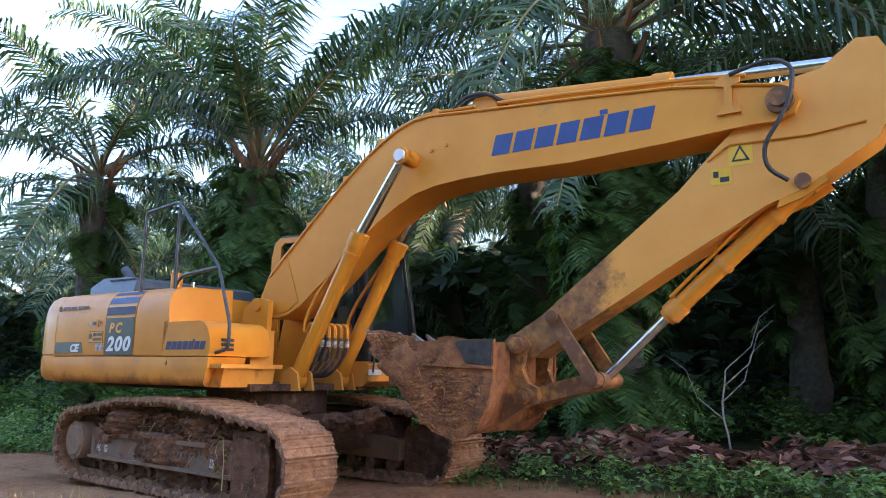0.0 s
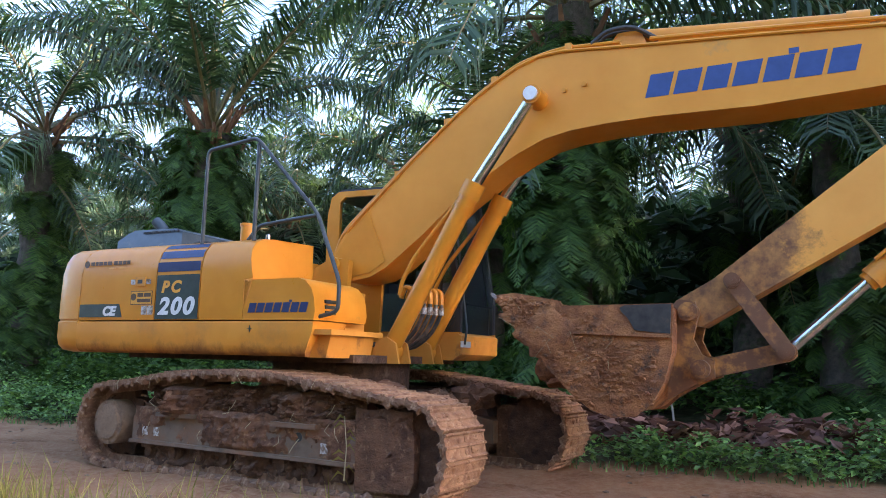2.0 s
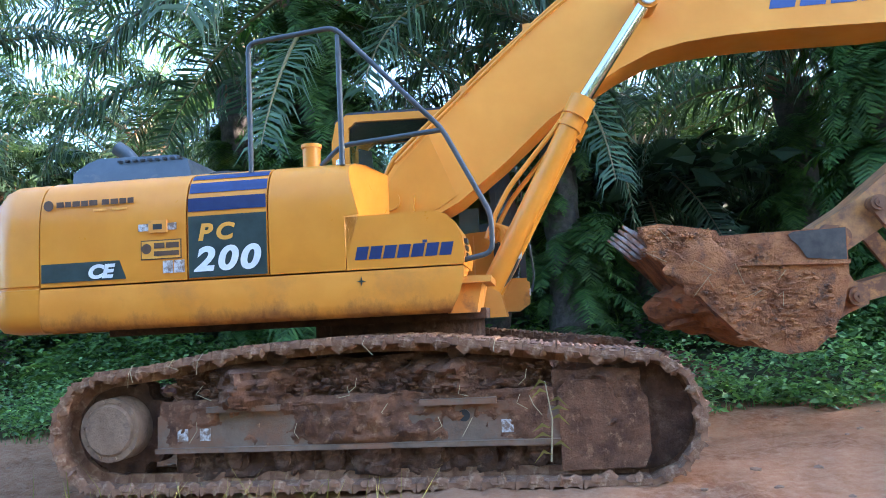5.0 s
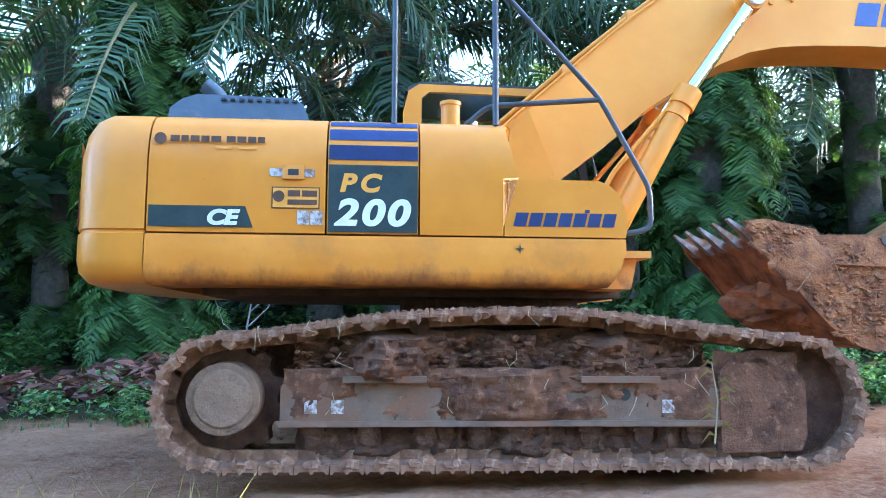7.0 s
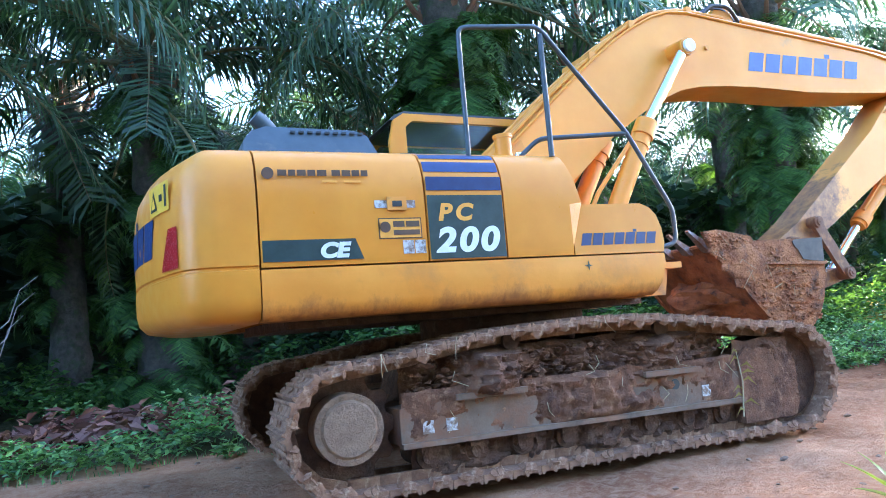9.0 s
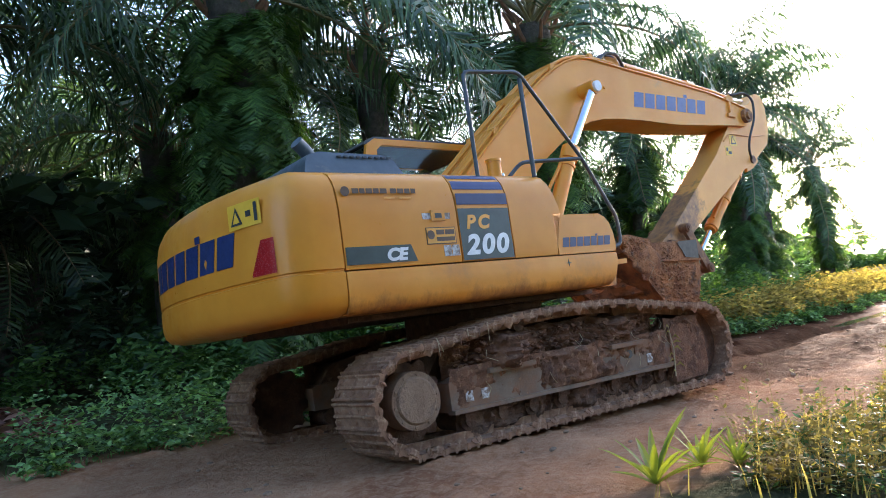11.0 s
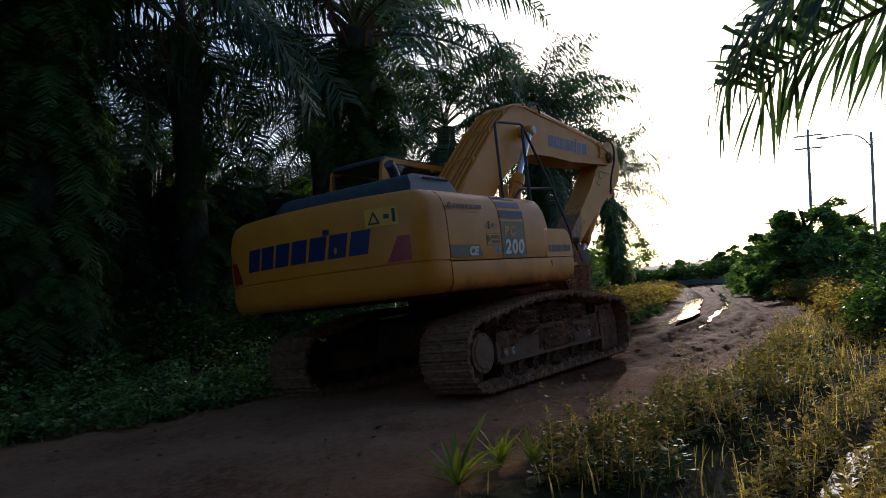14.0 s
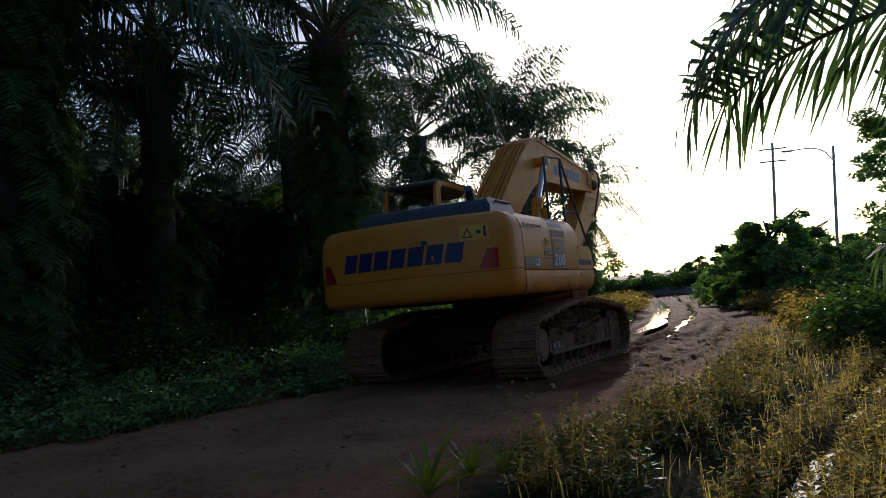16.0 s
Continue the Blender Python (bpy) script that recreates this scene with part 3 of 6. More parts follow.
# near row, by the track
palm(-11.0, 11.2, 6.05, 1, 23, 110, 1.0, stubs=20, hang=0, fern_low=0.4, upright=True, fern_top=0.5, label="oil palm with upright fronds and reddish old stalk bases")
palm(-3.3, 10.9, 7.0, 2, 28, 110, 1.05, label=FERNY)
palm(0.35, 13.2, 6.4, 3, 28, 40, 1.0, label=FERNY)
palm(4.9, 10.8, 7.0, 4, 24, 130, 1.05, label=FERNY, hang=0)
palm(11.8, 10.8, 7.4, 5, 25, 50, 1.0, label=FERNY, hang=1)
palm(-16.4, 11.2, 6.6, 6, 22, 50, 1.0, hang=1, fern_top=0.6)
palm(-6.6, 15.5, 7.0, 7, 24, 30)
palm(7.8, 15.5, 7.0, 8, 26, 34)
palm(2.4, 18.5, 4.9, 9, 24, 10)
palm(-14.5, 18.0, 5.4, 10, 22)
palm(15.5, 16.0, 7.4, 11, 24, 30)
palm(24.0, 13.4, 7.2, 12, 32, 60, 0.78, stubs=0, hang=8)
palm(33.0, 14.9, 6.0, 13, 32, 40, 0.8, stubs=0, hang=9)
palm(-28.0, 11.0, 6.4, 14, 24)
palm(21.6, 15.8, 7.6, 15, 28, 60, 0.9, stubs=0, hang=7)
palm(28.5, 15.0, 8.0, 16, 30, 60, 0.85, stubs=0, hang=9)
for k, (x, y, c) in enumerate([(-16.6, 15.5, 5.2), (-24.5, 17.0, 5.6), (-1.2, 16.2, 6.6), (5.2, 15.6, 5.8), (9.2, 13.4, 7.4), (19.0, 19.0, 7.6), (-11.0, 19.5, 6.8), (-33, 14, 6)]):
    palm(x, y, c, 60 + k, 20, 22, hang=1)
rng0 = random.Random(77)
for row, y in enumerate((22.5, 27.5, 33.0, 39.0)):
    for k in range(12 if row < 2 else 10):
        x = -38 + 8.2 * k + (4.0 if row % 2 else 0) + rng0.uniform(-1.2, 1.2)
        if x > 30 - row:
            continue
        palm(x, y + rng0.uniform(-1, 1), rng0.uniform(4.6, 6.4) + (0.8 if x < -14 else 0), 100 + row * 20 + k, 28, 0, stubs=0)
# palm rows added out of sight behind the camera, to block low sky light
rng1 = random.Random(88)
for row, y in enumerate((-9.5, -15.0)):
    for k in range(8):
        palm(-34 + 5.8 * k + 2.9 * row + rng1.uniform(-1, 1), y + rng1.uniform(-1, 1), rng1.uniform(6.4, 8.0), 300 + row * 20 + k, 26, 0, stubs=0)
# beside the camera
OVER_X, OVER_Y = 4.6, -1.75
over = palm(OVER_X, OVER_Y, 2.0, 50, 0, 0, 0.6, label="young oil palm whose fronds hang over the verge", hang=0, stubs=6)
OVER = [frond_mesh("frond", 3.5, 0.80, 1.95, 61, 90, 0.78, 0.62, (0.3, 1.0)), frond_mesh("frond", 3.3, 0.72, 1.8, 62, 84, 0.76, 0.62, (0.3, 1.0)), frond_mesh("frond", 2.2, 0.3, 0.9, 63, 54, 0.5, 0.5)]
for k, (me, az, z, tilt) in enumerate(((OVER[0], 91, 1.94, -45), (OVER[1], 88, 1.90, 35), (OVER[0], 85, 2.0, -8), (OVER[2], 86, 1.25, -40), (OVER[2], 72, 1.15, 35))):
    o = new("frond", me)
    o.parent, o.matrix_basis = over, Matrix.Translation((0, 0, z - ground_z(OVER_X, OVER_Y))) @ pose(0, 0, 0, tilt, 0, az)
for k in range(9):
    o = new("frond", (FROND_UP + FROND_MID)[k % 4])
    o.parent, o.matrix_basis = over, Matrix.Translation((0, 0, 2.0 - ground_z(OVER_X, OVER_Y))) @ pose(0, 0, 0, 0, 0, 205 + 26 * k) @ Matrix.Diagonal((0.6, 0.6, 0.6, 1))


# ---- undergrowth ----
def leaves(name, clumps, per, size, material, label, category, seed, flat=0.5, wide=0.28):
    """Small pointed leaves round clump centres (x, y, z, rx, ry, rz)."""
    rs = np.random.RandomState(seed)
    n = len(clumps) * per
    c = np.repeat(np.array(clumps), per, axis=0)
    d = rs.normal(size=(n, 3))
    d /= np.linalg.norm(d, axis=1)[:, None]
    d[:, 2] = np.abs(d[:, 2]) * 1.1 - 0.15
    r = rs.uniform(0.35, 1.0, n)[:, None] ** 0.6
    p = c[:, :3] + d * r * c[:, 3:]
    a = rs.uniform(0, 6.283, n)
    t = np.stack([np.cos(a), np.sin(a), rs.uniform(-0.7, 0.5, n)], 1)
    t /= np.linalg.norm(t, axis=1)[:, None]
    u = rs.normal(size=(n, 3)) * flat + np.array([0, 0, 1.0])
    s = np.cross(t, u)
    s /= np.linalg.norm(s, axis=1)[:, None]
    ln = (size * rs.uniform(0.6, 1.5, n))[:, None]
    fold = np.cross(s, t) * 0.12 * ln
    verts = np.stack([p, p + t * ln * 0.45 + s * ln * wide + fold, p + t * ln, p + t * ln * 0.45 - s * ln * wide + fold], 1).reshape(-1, 3)
    i = np.arange(n) * 4
    faces = np.concatenate([np.stack([i, i + 1, i + 2], 1), np.stack([i, i + 2, i + 3], 1)]).tolist()
    ob = raw(name, verts.tolist(), faces, material)
    return tagged(ob, label, category, kind="stuff")


def blades(name, spots, height, material, label, seed, width=0.012):
    """Bent grass blades at spots (x, y)."""
    rs = np.random.RandomState(seed)
    n = len(spots)
    p = np.array([(x, y, ground_z(x, y) - 0.01) for x, y in spots])
    a = rs.uniform(0, 6.283, n)
    out = np.stack([np.cos(a), np.sin(a), 0 * a], 1)
    side = np.stack([-np.sin(a), np.cos(a), 0 * a], 1) * width * rs.uniform(0.6, 1.3, n)[:, None]
    h = (height * rs.uniform(0.4, 1.3, n))[:, None]
    up = np.array([0, 0, 1.0])
    m1 = p + up * h * 0.55 + out * h * 0.12
    tip = p + up * h * 0.95 + out * h * rs.uniform(0.2, 0.6, n)[:, None]
    verts = np.stack([p - side, p + side, m1 + side * 0.8, m1 - side * 0.8, tip], 1).reshape(-1, 3)
    i = np.arange(n) * 5
    faces = np.stack([i, i + 1, i + 2, i + 3], 1).tolist() + np.stack([i + 3, i + 2, i + 4], 1).tolist()
    return tagged(raw(name, verts.tolist(), faces, material), label, "grass", kind="stuff")


def undergrowth():
    rng = random.Random(21)
    low, tall, far = [], [], []
    for k in range(900):
        x = rng.uniform(-18, 30)
        d = (1.95 if x > 0 else 2.25) + 0.45 * noise.noise(Vector((x * 0.9, 4, 4))) + abs(rng.gauss(0, 1.0)) * 1.3
        y = road_mid(x) + d
        s = rng.uniform(0.10, 0.34) * (0.7 + 0.45 * min(d - 2.3, 2.5))
        low.append((x, y, ground_z(x, y) + s * 0.4, s * 1.3, s * 1.2, s * 1.1))
    for k in range(420):
        x = rng.uniform(-30, 32)
        d = rng.uniform(4.2, 10.5)
        y = road_mid(x) + d
        s = rng.uniform(0.3, 0.75)
        tall.append((x, y, ground_z(x, y) + s * 0.6, s, s, s * rng.uniform(1.0, 1.7)))
    for k in range(260):
        x = rng.uniform(-45, 60)
        y = road_mid(x) + rng.uniform(9, 30)
        s = rng.uniform(0.6, 1.6)
        far.append((x, y, s * 0.6, s, s, s * rng.uniform(0.9, 1.6)))
    # dead leaf heap
    heap = []
    low = [c for c in low if not (-4.8 < c[0] < 1.6 and 8.0 < c[1] < 10.2 and rng.random() < 0.9)]
    tall = [c for c in tall if not (-4.8 < c[0] < 3.0 and c[1] < 12.5)]
    for k in range(64):
        x = rng.uniform(-4.8, 1.5)
        y = 9.0 + rng.uniform(-0.7, 0.9) + 0.3 * math.sin(x * 1.9)
        q = rng.uniform(0.16, 0.42)
        heap.append((x, y, ground_z(x, y) + 0.08, q * 1.2, q, q * rng.uniform(0.5, 1.1)))
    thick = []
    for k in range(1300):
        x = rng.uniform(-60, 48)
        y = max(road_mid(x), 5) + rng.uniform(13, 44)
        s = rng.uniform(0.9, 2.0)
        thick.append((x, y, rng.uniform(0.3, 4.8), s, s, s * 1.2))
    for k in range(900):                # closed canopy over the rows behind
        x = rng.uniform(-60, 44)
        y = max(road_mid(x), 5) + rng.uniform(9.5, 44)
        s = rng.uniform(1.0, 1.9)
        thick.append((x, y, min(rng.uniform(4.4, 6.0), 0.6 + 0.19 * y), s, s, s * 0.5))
    for k in range(420):                # unseen foliage added under those rows, also blocking low sky
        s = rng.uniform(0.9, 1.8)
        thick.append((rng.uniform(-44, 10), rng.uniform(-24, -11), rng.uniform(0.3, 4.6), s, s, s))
    leaves("forest_thicket", thick, 60, 0.55, SHADE_LEAF, "tangle of foliage deep among the palms, its shade put into the leaf colour", "foliage", 15, 1.0)
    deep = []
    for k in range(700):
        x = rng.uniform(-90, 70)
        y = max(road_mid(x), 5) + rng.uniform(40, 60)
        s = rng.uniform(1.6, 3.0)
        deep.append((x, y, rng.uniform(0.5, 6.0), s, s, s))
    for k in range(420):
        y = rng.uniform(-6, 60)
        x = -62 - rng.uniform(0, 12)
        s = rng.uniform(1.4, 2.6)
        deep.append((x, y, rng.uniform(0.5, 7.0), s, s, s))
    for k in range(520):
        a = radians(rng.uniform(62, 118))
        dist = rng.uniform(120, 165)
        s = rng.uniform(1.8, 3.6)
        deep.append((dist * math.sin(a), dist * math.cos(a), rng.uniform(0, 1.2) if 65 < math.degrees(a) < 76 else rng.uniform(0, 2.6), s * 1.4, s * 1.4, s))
    leaves("distant_forest", deep, 60, 0.9, SHADE_LEAF, "far dark forest closing the view behind the palms", "forest", 16, 1.0)
    hedge = []
    for k in range(170):
        x = rng.uniform(76, 85)
        s = rng.uniform(0.5, 0.95)
        hedge.append((x, rng.uniform(19, 42), s * 1.1 + rng.uniform(0, 0.9), s * 1.6, s * 1.6, s))
    leaves("far_hedge", hedge, 120, 0.3, BUSH, "dark low hedge closing the end of the track", "hedge", 27, 1.0)
    bank = []
    for k in range(90):
        x = rng.uniform(12.5, 34)
        y = road_mid(x) + road_half(x) + 0.3 + abs(rng.gauss(0, 1.3))
        s = rng.uniform(0.3, 0.62)
        bank.append((x, y, ground_z(x, y) + s * 0.5, s * 1.2, s * 1.2, s))
    leaves("bank_weeds", bank, 260, 0.10, GRASS, "yellow-green weeds heaped on the bank by the bend", "weeds", 17)
    leaves("low_undergrowth", low, 110, 0.07, WEED, "bright green creeping weeds along the track edge", "undergrowth", 3)
    leaves("shrub_undergrowth", tall, 170, 0.12, BUSH, "dense dark green shrubs under the palms", "undergrowth", 4)
    leaves("deep_undergrowth", far, 120, 0.26, SHADE_LEAF, "shaded undergrowth deep among the palms", "undergrowth", 5)
    spots = []
    for k in range(3000):
        x = rng.uniform(-14, 20)
        spots.append((x, road_mid(x) + 2.15 + 0.5 * noise.noise(Vector((x * 0.9, 4, 4))) + abs(rng.gauss(0, 0.7))))
    blades("far_edge_grass", spots, 0.09, WEED, "short grass at the far edge of the track", 6, 0.007)
    leaves("dead_leaf_heap", heap, 44, 0.21, DEAD, "loose heap of dry curled reddish-brown leaves", "dead leaves", 8, 2.4, 0.20)


undergrowth()


def weed_stems(name, spots, height, size, per, material, label, seed):
    """Upright weeds: a thin bent stem with small leaves up its length at each spot (x, y)."""
    rs = np.random.RandomState(seed)
    n = len(spots)
    p = np.array([(x, y, ground_z(x, y) - 0.02) for x, y in spots])
    h = height * rs.uniform(0.3, 1.0, n) * (0.75 + 0.9 * rs.uniform(0, 1, n) ** 4)
    lean = rs.normal(size=(n, 2)) * 0.16
    top = p + np.stack([lean[:, 0] * h, lean[:, 1] * h, h], 1)
    sd = np.zeros((n, 3))
    sd[:, 1] = 0.0035
    verts = [np.stack([p - sd, p + sd, top], 1).reshape(-1, 3)]
    faces = (np.arange(n)[:, None] * 3 + np.arange(3)).tolist()
    base = 3 * n
    f = rs.uniform(0.15, 1.0, (n, per)) ** 0.8
    root = (p[:, None, :] + (top - p)[:, None, :] * f[:, :, None]).reshape(-1, 3)
    m = n * per
    a = rs.uniform(0, 6.283, m)
    t = np.stack([np.cos(a), np.sin(a), rs.uniform(-0.3, 0.8, m)], 1)
    t /= np.linalg.norm(t, axis=1)[:, None]
    w = np.stack([-np.sin(a), np.cos(a), rs.uniform(-0.3, 0.3, m)], 1)
    ln = (size * rs.uniform(0.5, 1.4, m) * (1.25 - 0.6 * f.reshape(-1)))[:, None]
    q = root + t * ln * 0.3
    verts.append(np.stack([q, q + t * ln * 0.5 + w * ln * 0.26, q + t * ln, q + t * ln * 0.5 - w * ln * 0.26], 1).reshape(-1, 3))
    faces += (base + np.arange(m)[:, None] * 4 + np.arange(4)).tolist()
    return tagged(raw(name, np.concatenate(verts).tolist(), faces, material), label, "weeds", kind="stuff")


def verge():
    rng = random.Random(31)
    stems, low, spots, right, over_ditch = [], [], [], [], []
    for k in range(2600):
        x = 3.2 + 10.5 * rng.random() ** 1.2
        y = road_mid(x) - road_half(x) + 0.1 - abs(rng.gauss(0, 0.75))
        if y < 0.98 and x < 9 or Vector((x - 3.35, y - 2.45)).length < 0.5:
            continue
        if noise.noise(Vector((x * 1.1, y * 1.4, 20))) < -0.04:
            continue
        (stems if rng.random() < 0.7 else low).append((x, y))
    for k in range(1700):
        x = 2.9 + 10 * rng.random() ** 1.2
        y = 0.58 - abs(rng.gauss(0, 0.55))
        over_ditch.append((x, y))
    for k in range(420):
        x = rng.uniform(3.2, 10)
        over_ditch.append((x, 0.82 + rng.choice((-1, 1)) * rng.uniform(0.07, 0.25)))
    for k in range(2200):
        x = rng.uniform(2.9, 22)
        y = road_mid(x) - road_half(x) + 0.1 - abs(rng.gauss(0, 0.9))
        if abs(y - 0.82) < 0.12 or Vector((x - 3.3, y - 2.4)).length < 0.4:
            continue
        spots.append((x, y))
    clump = []
    for k in range(160):
        x = rng.uniform(13, 26)
        y = road_mid(x) - road_half(x) - 0.3 - abs(rng.gauss(0, 1.3))
        s = rng.uniform(0.14, 0.32)
        clump.append((x, y, ground_z(x, y) + s * 0.8, s, s, s * rng.uniform(1.2, 2.2)))
    for k in range(300):
        x = rng.uniform(11, 46)
        d = -road_half(x) - 1.0 - abs(rng.gauss(0, 2.2)) - 0.02 * (x - 9)
        y = road_mid(x) + d
        s = rng.uniform(0.25, 0.5) * (1 + 0.03 * (x - 9))
        right.append((x, y, ground_z(x, y) + s * 0.5, s, s, s * rng.uniform(1.0, 1.6)))
    weed_stems("verge_weeds", stems, 0.36, 0.05, 20, GRASS, "yellow-green weeds in seed on the near verge", 9)
    weed_stems("low_verge_weeds", low, 0.22, 0.055, 16, BUSH, "low dark green weeds on the near verge", 14)
    weed_stems("ditch_weeds", over_ditch, 0.30, 0.05, 18, GRASS, "thick yellow-green weeds beyond the ditch", 18)
    leaves("bend_weeds", clump, 120, 0.07, GRASS, "tall grassy weeds at the near side of the bend", "weeds", 19)
    blades("verge_grass", spots, 0.16, GRASS, "dry grass blades on the near verge", 10, 0.005)
    tall = [(rng.uniform(-5.5, -0.6), 2.30 + abs(rng.gauss(0, 0.5))) for k in range(1900)]
    blades("tall_grass", tall, 0.36, GRASS, "sparse tall grass at the track's near edge", 13, 0.005)
    leaves("verge_shrubs", right, 190, 0.12, BUSH, "green shrubs crowding the roadside beyond the bend", "shrubs", 12)


verge()


def broad_tree(x, y, h, r, seed, label, name="broadleaf_tree", low=0.12, count=40):
    """A broadleaf tree, or a bush where the crown starts low."""
    rng = random.Random(seed)
    e = new(name)
    e.location = (x, y, ground_z(x, y))
    bm = B()
    tube(bm, [(0, 0, -0.2), (0.1, 0, h * 0.4), (0, 0.1, h * 0.75)], h * 0.035, 8, 0.4)
    for k in range(6):
        a = k * 1.05
        z = h * (0.4 + 0.05 * k)
        tube(bm, [(0.05, 0, z), (r * 0.4 * math.cos(a), r * 0.4 * math.sin(a), z + h * 0.12), (r * 0.75 * math.cos(a), r * 0.75 * math.sin(a), z + h * 0.2)], h * 0.014, 5, 0.4)
    part("trunk", bm, TRUNK, e)
    cl = []
    if h > 12 and x < 50:
        count = 150
    for k in range(count):
        a, q = rng.uniform(0, 6.28), rng.random() ** 0.5 * r
        s = rng.uniform(0.16, 0.34) * r * (0.7 if count > 100 else 1.0)
        cl.append((q * math.cos(a), q * math.sin(a), h * (low + (0.93 - low) * rng.random() * (1 - 0.55 * (q / r) ** 2)), s, s, s * 0.8))
    o = leaves("crown", cl, 130 if h > 7 and x > 50 else 240, min(0.05 * h, 0.2 if x < 50 else 0.6), WEED, "", "", seed)
    o.parent = e
    del o["kind"]
    return tagged(e, label, "tree" if "tree" in name else "bush", "trees by the far bend" if "tree" in name else "bushes by the bend")


for k, (x, y, h, r) in enumerate([(44, 6.9, 4.4, 1.9), (52, 12.0, 2.6, 2.2), (40, 0.3, 13.5, 3.3), (84, 24.5, 4.3, 2.2), (86, 31.5, 3.4, 2.0), (88, 21.5, 4.8, 2.8), (84, 38, 4.6, 2.6), (104, 50, 7, 5), (120, 24, 7, 5), (85, 46, 7, 5), (70, 38, 8, 5), (60, 36, 8, 5), (130, 60, 12, 9)]):
    broad_tree(x, y, h, r, 200 + k, "distant broadleaf tree against the bright sky")


for k, (x, y, h, r) in enumerate([(29.0, 6.6, 3.3, 1.2), (26.5, 5.2, 3.9, 1.3), (24.0, 4.0, 2.3, 1.1), (33, 7.8, 2.5, 1.5), (30, 3.6, 2.6, 1.6), (36, 4.4, 2.7, 1.9), (27, 1.6, 2.3, 1.5), (22, 2.0, 1.6, 1.0), (44, 11.0, 2.2, 2.0)]):
    broad_tree(x, y, h, r, 260 + k, "dark leafy bush crowding the near side of the bend", "roadside_bush", 0.0, 46)


def lamp_pole(name, x, y, h, arm, label):
    e = new(name)
    e.matrix_basis = pose(x, y, ground_z(x, y), 4, 0, 0)
    bm = B()
    rod(bm, (0, 0, -0.2), (0, 0, h), 0.13, 0.09, 10)
    part("pole", bm, CONCRETE, e)
    if arm:
        bm = B()
        tube(bm, rounded([(0, 0, h - 1.1), (-0.1, 0.7, h - 0.2), (-0.25, 1.6, h), (-0.45, 2.8, h - 0.1)], 0.5), 0.05, 6)
        part("arm", bm, CONCRETE, e)
        bm = B()
        lump(bm, (0.12, 0.45, 0.09), 2, 0.05, 2, (-0.5, 3.1, h - 0.12))
        part("lamp_head", bm, CONCRETE, e)
    else:
        for z in (h - 0.5, h - 1.4):
            bm = B()
            block(bm, -0.06, 0.06, -0.9, 0.9, z, z + 0.1)
            part("crossarm", bm, CONCRETE, e)
    tagged(e, label, "pole")


lamp_pole("street_lamp", 62.0, 7.85, 9.9, True, "grey street lamp on a tall pole with a curved arm")
lamp_pole("power_pole", 58.0, 11.3, 10.5, False, "grey power pole with short crossarms")
for k, z in enumerate((10.05, 9.15)):
    for yy in (-0.8, 0.8):
        bm = B()
        a, b = Vector((58, 11.3 + yy, z)), Vector((95, -30 + yy, z + 0.5))
        tube(bm, [a.lerp(b, i / 12) - Vector((0, 0, 5.0 * (i / 12) * (1 - i / 12))) for i in range(13)], 0.02, 4)
        tagged(part("power_cable", bm, RUBBER), "thin black overhead power cable", "cable", "power cables")


def building_far():
    e = new("low_building")
    e.location = (90, 0, 0)
    bm = B()
    block(bm, 0, 6, 25.5, 38, -0.2, 1.75)
    part("wall", bm, CONCRETE, e)
    bm = B()
    prism(bm, [(-1.0, 1.7), (3, 2.75), (7, 1.7), (7, 1.5), (3, 2.5), (-1.0, 1.5)], 24.8, 38.7)
    part("roof", bm, GREY_STEEL, e)
    tagged(e, "long low building with a dark roof beyond the bend", "building")


building_far()


def sapling(x, y, seed, h=1.9):
    rng = random.Random(seed)
    e = new("bare_sapling")
    e.location = (x, y, ground_z(x, y))
    stem = [Vector((0.03 * math.sin(k * 1.3), 0.02 * math.cos(k), h * 0.6 * k / 6)) for k in range(7)]
    bm = B()
    tube(bm, stem, 0.016, 6, 0.6)
    part("stem", bm, TWIG, e)
    for k in range(4):
        a = rng.choice((0.2, 3.0)) + rng.uniform(-0.5, 0.5)
        p = stem[3 + k % 4]
        ln = rng.uniform(0.35, 0.8)
        bm = B()
        tube(bm, [p, p + Vector((math.cos(a) * ln * 0.4, math.sin(a) * ln * 0.4, ln * 0.35)), p + Vector((math.cos(a) * ln * 0.55, math.sin(a) * ln * 0.5, ln * 0.8)), p + Vector((math.cos(a) * ln * 0.8, math.sin(a) * ln * 0.5, ln))], 0.008, 5, 0.4)
        part("twig", bm, TWIG, e)
    tagged(e, "pale leafless sapling standing among dead leaves", "sapling")


sapling(-1.62, 9.35, 5, 1.9)


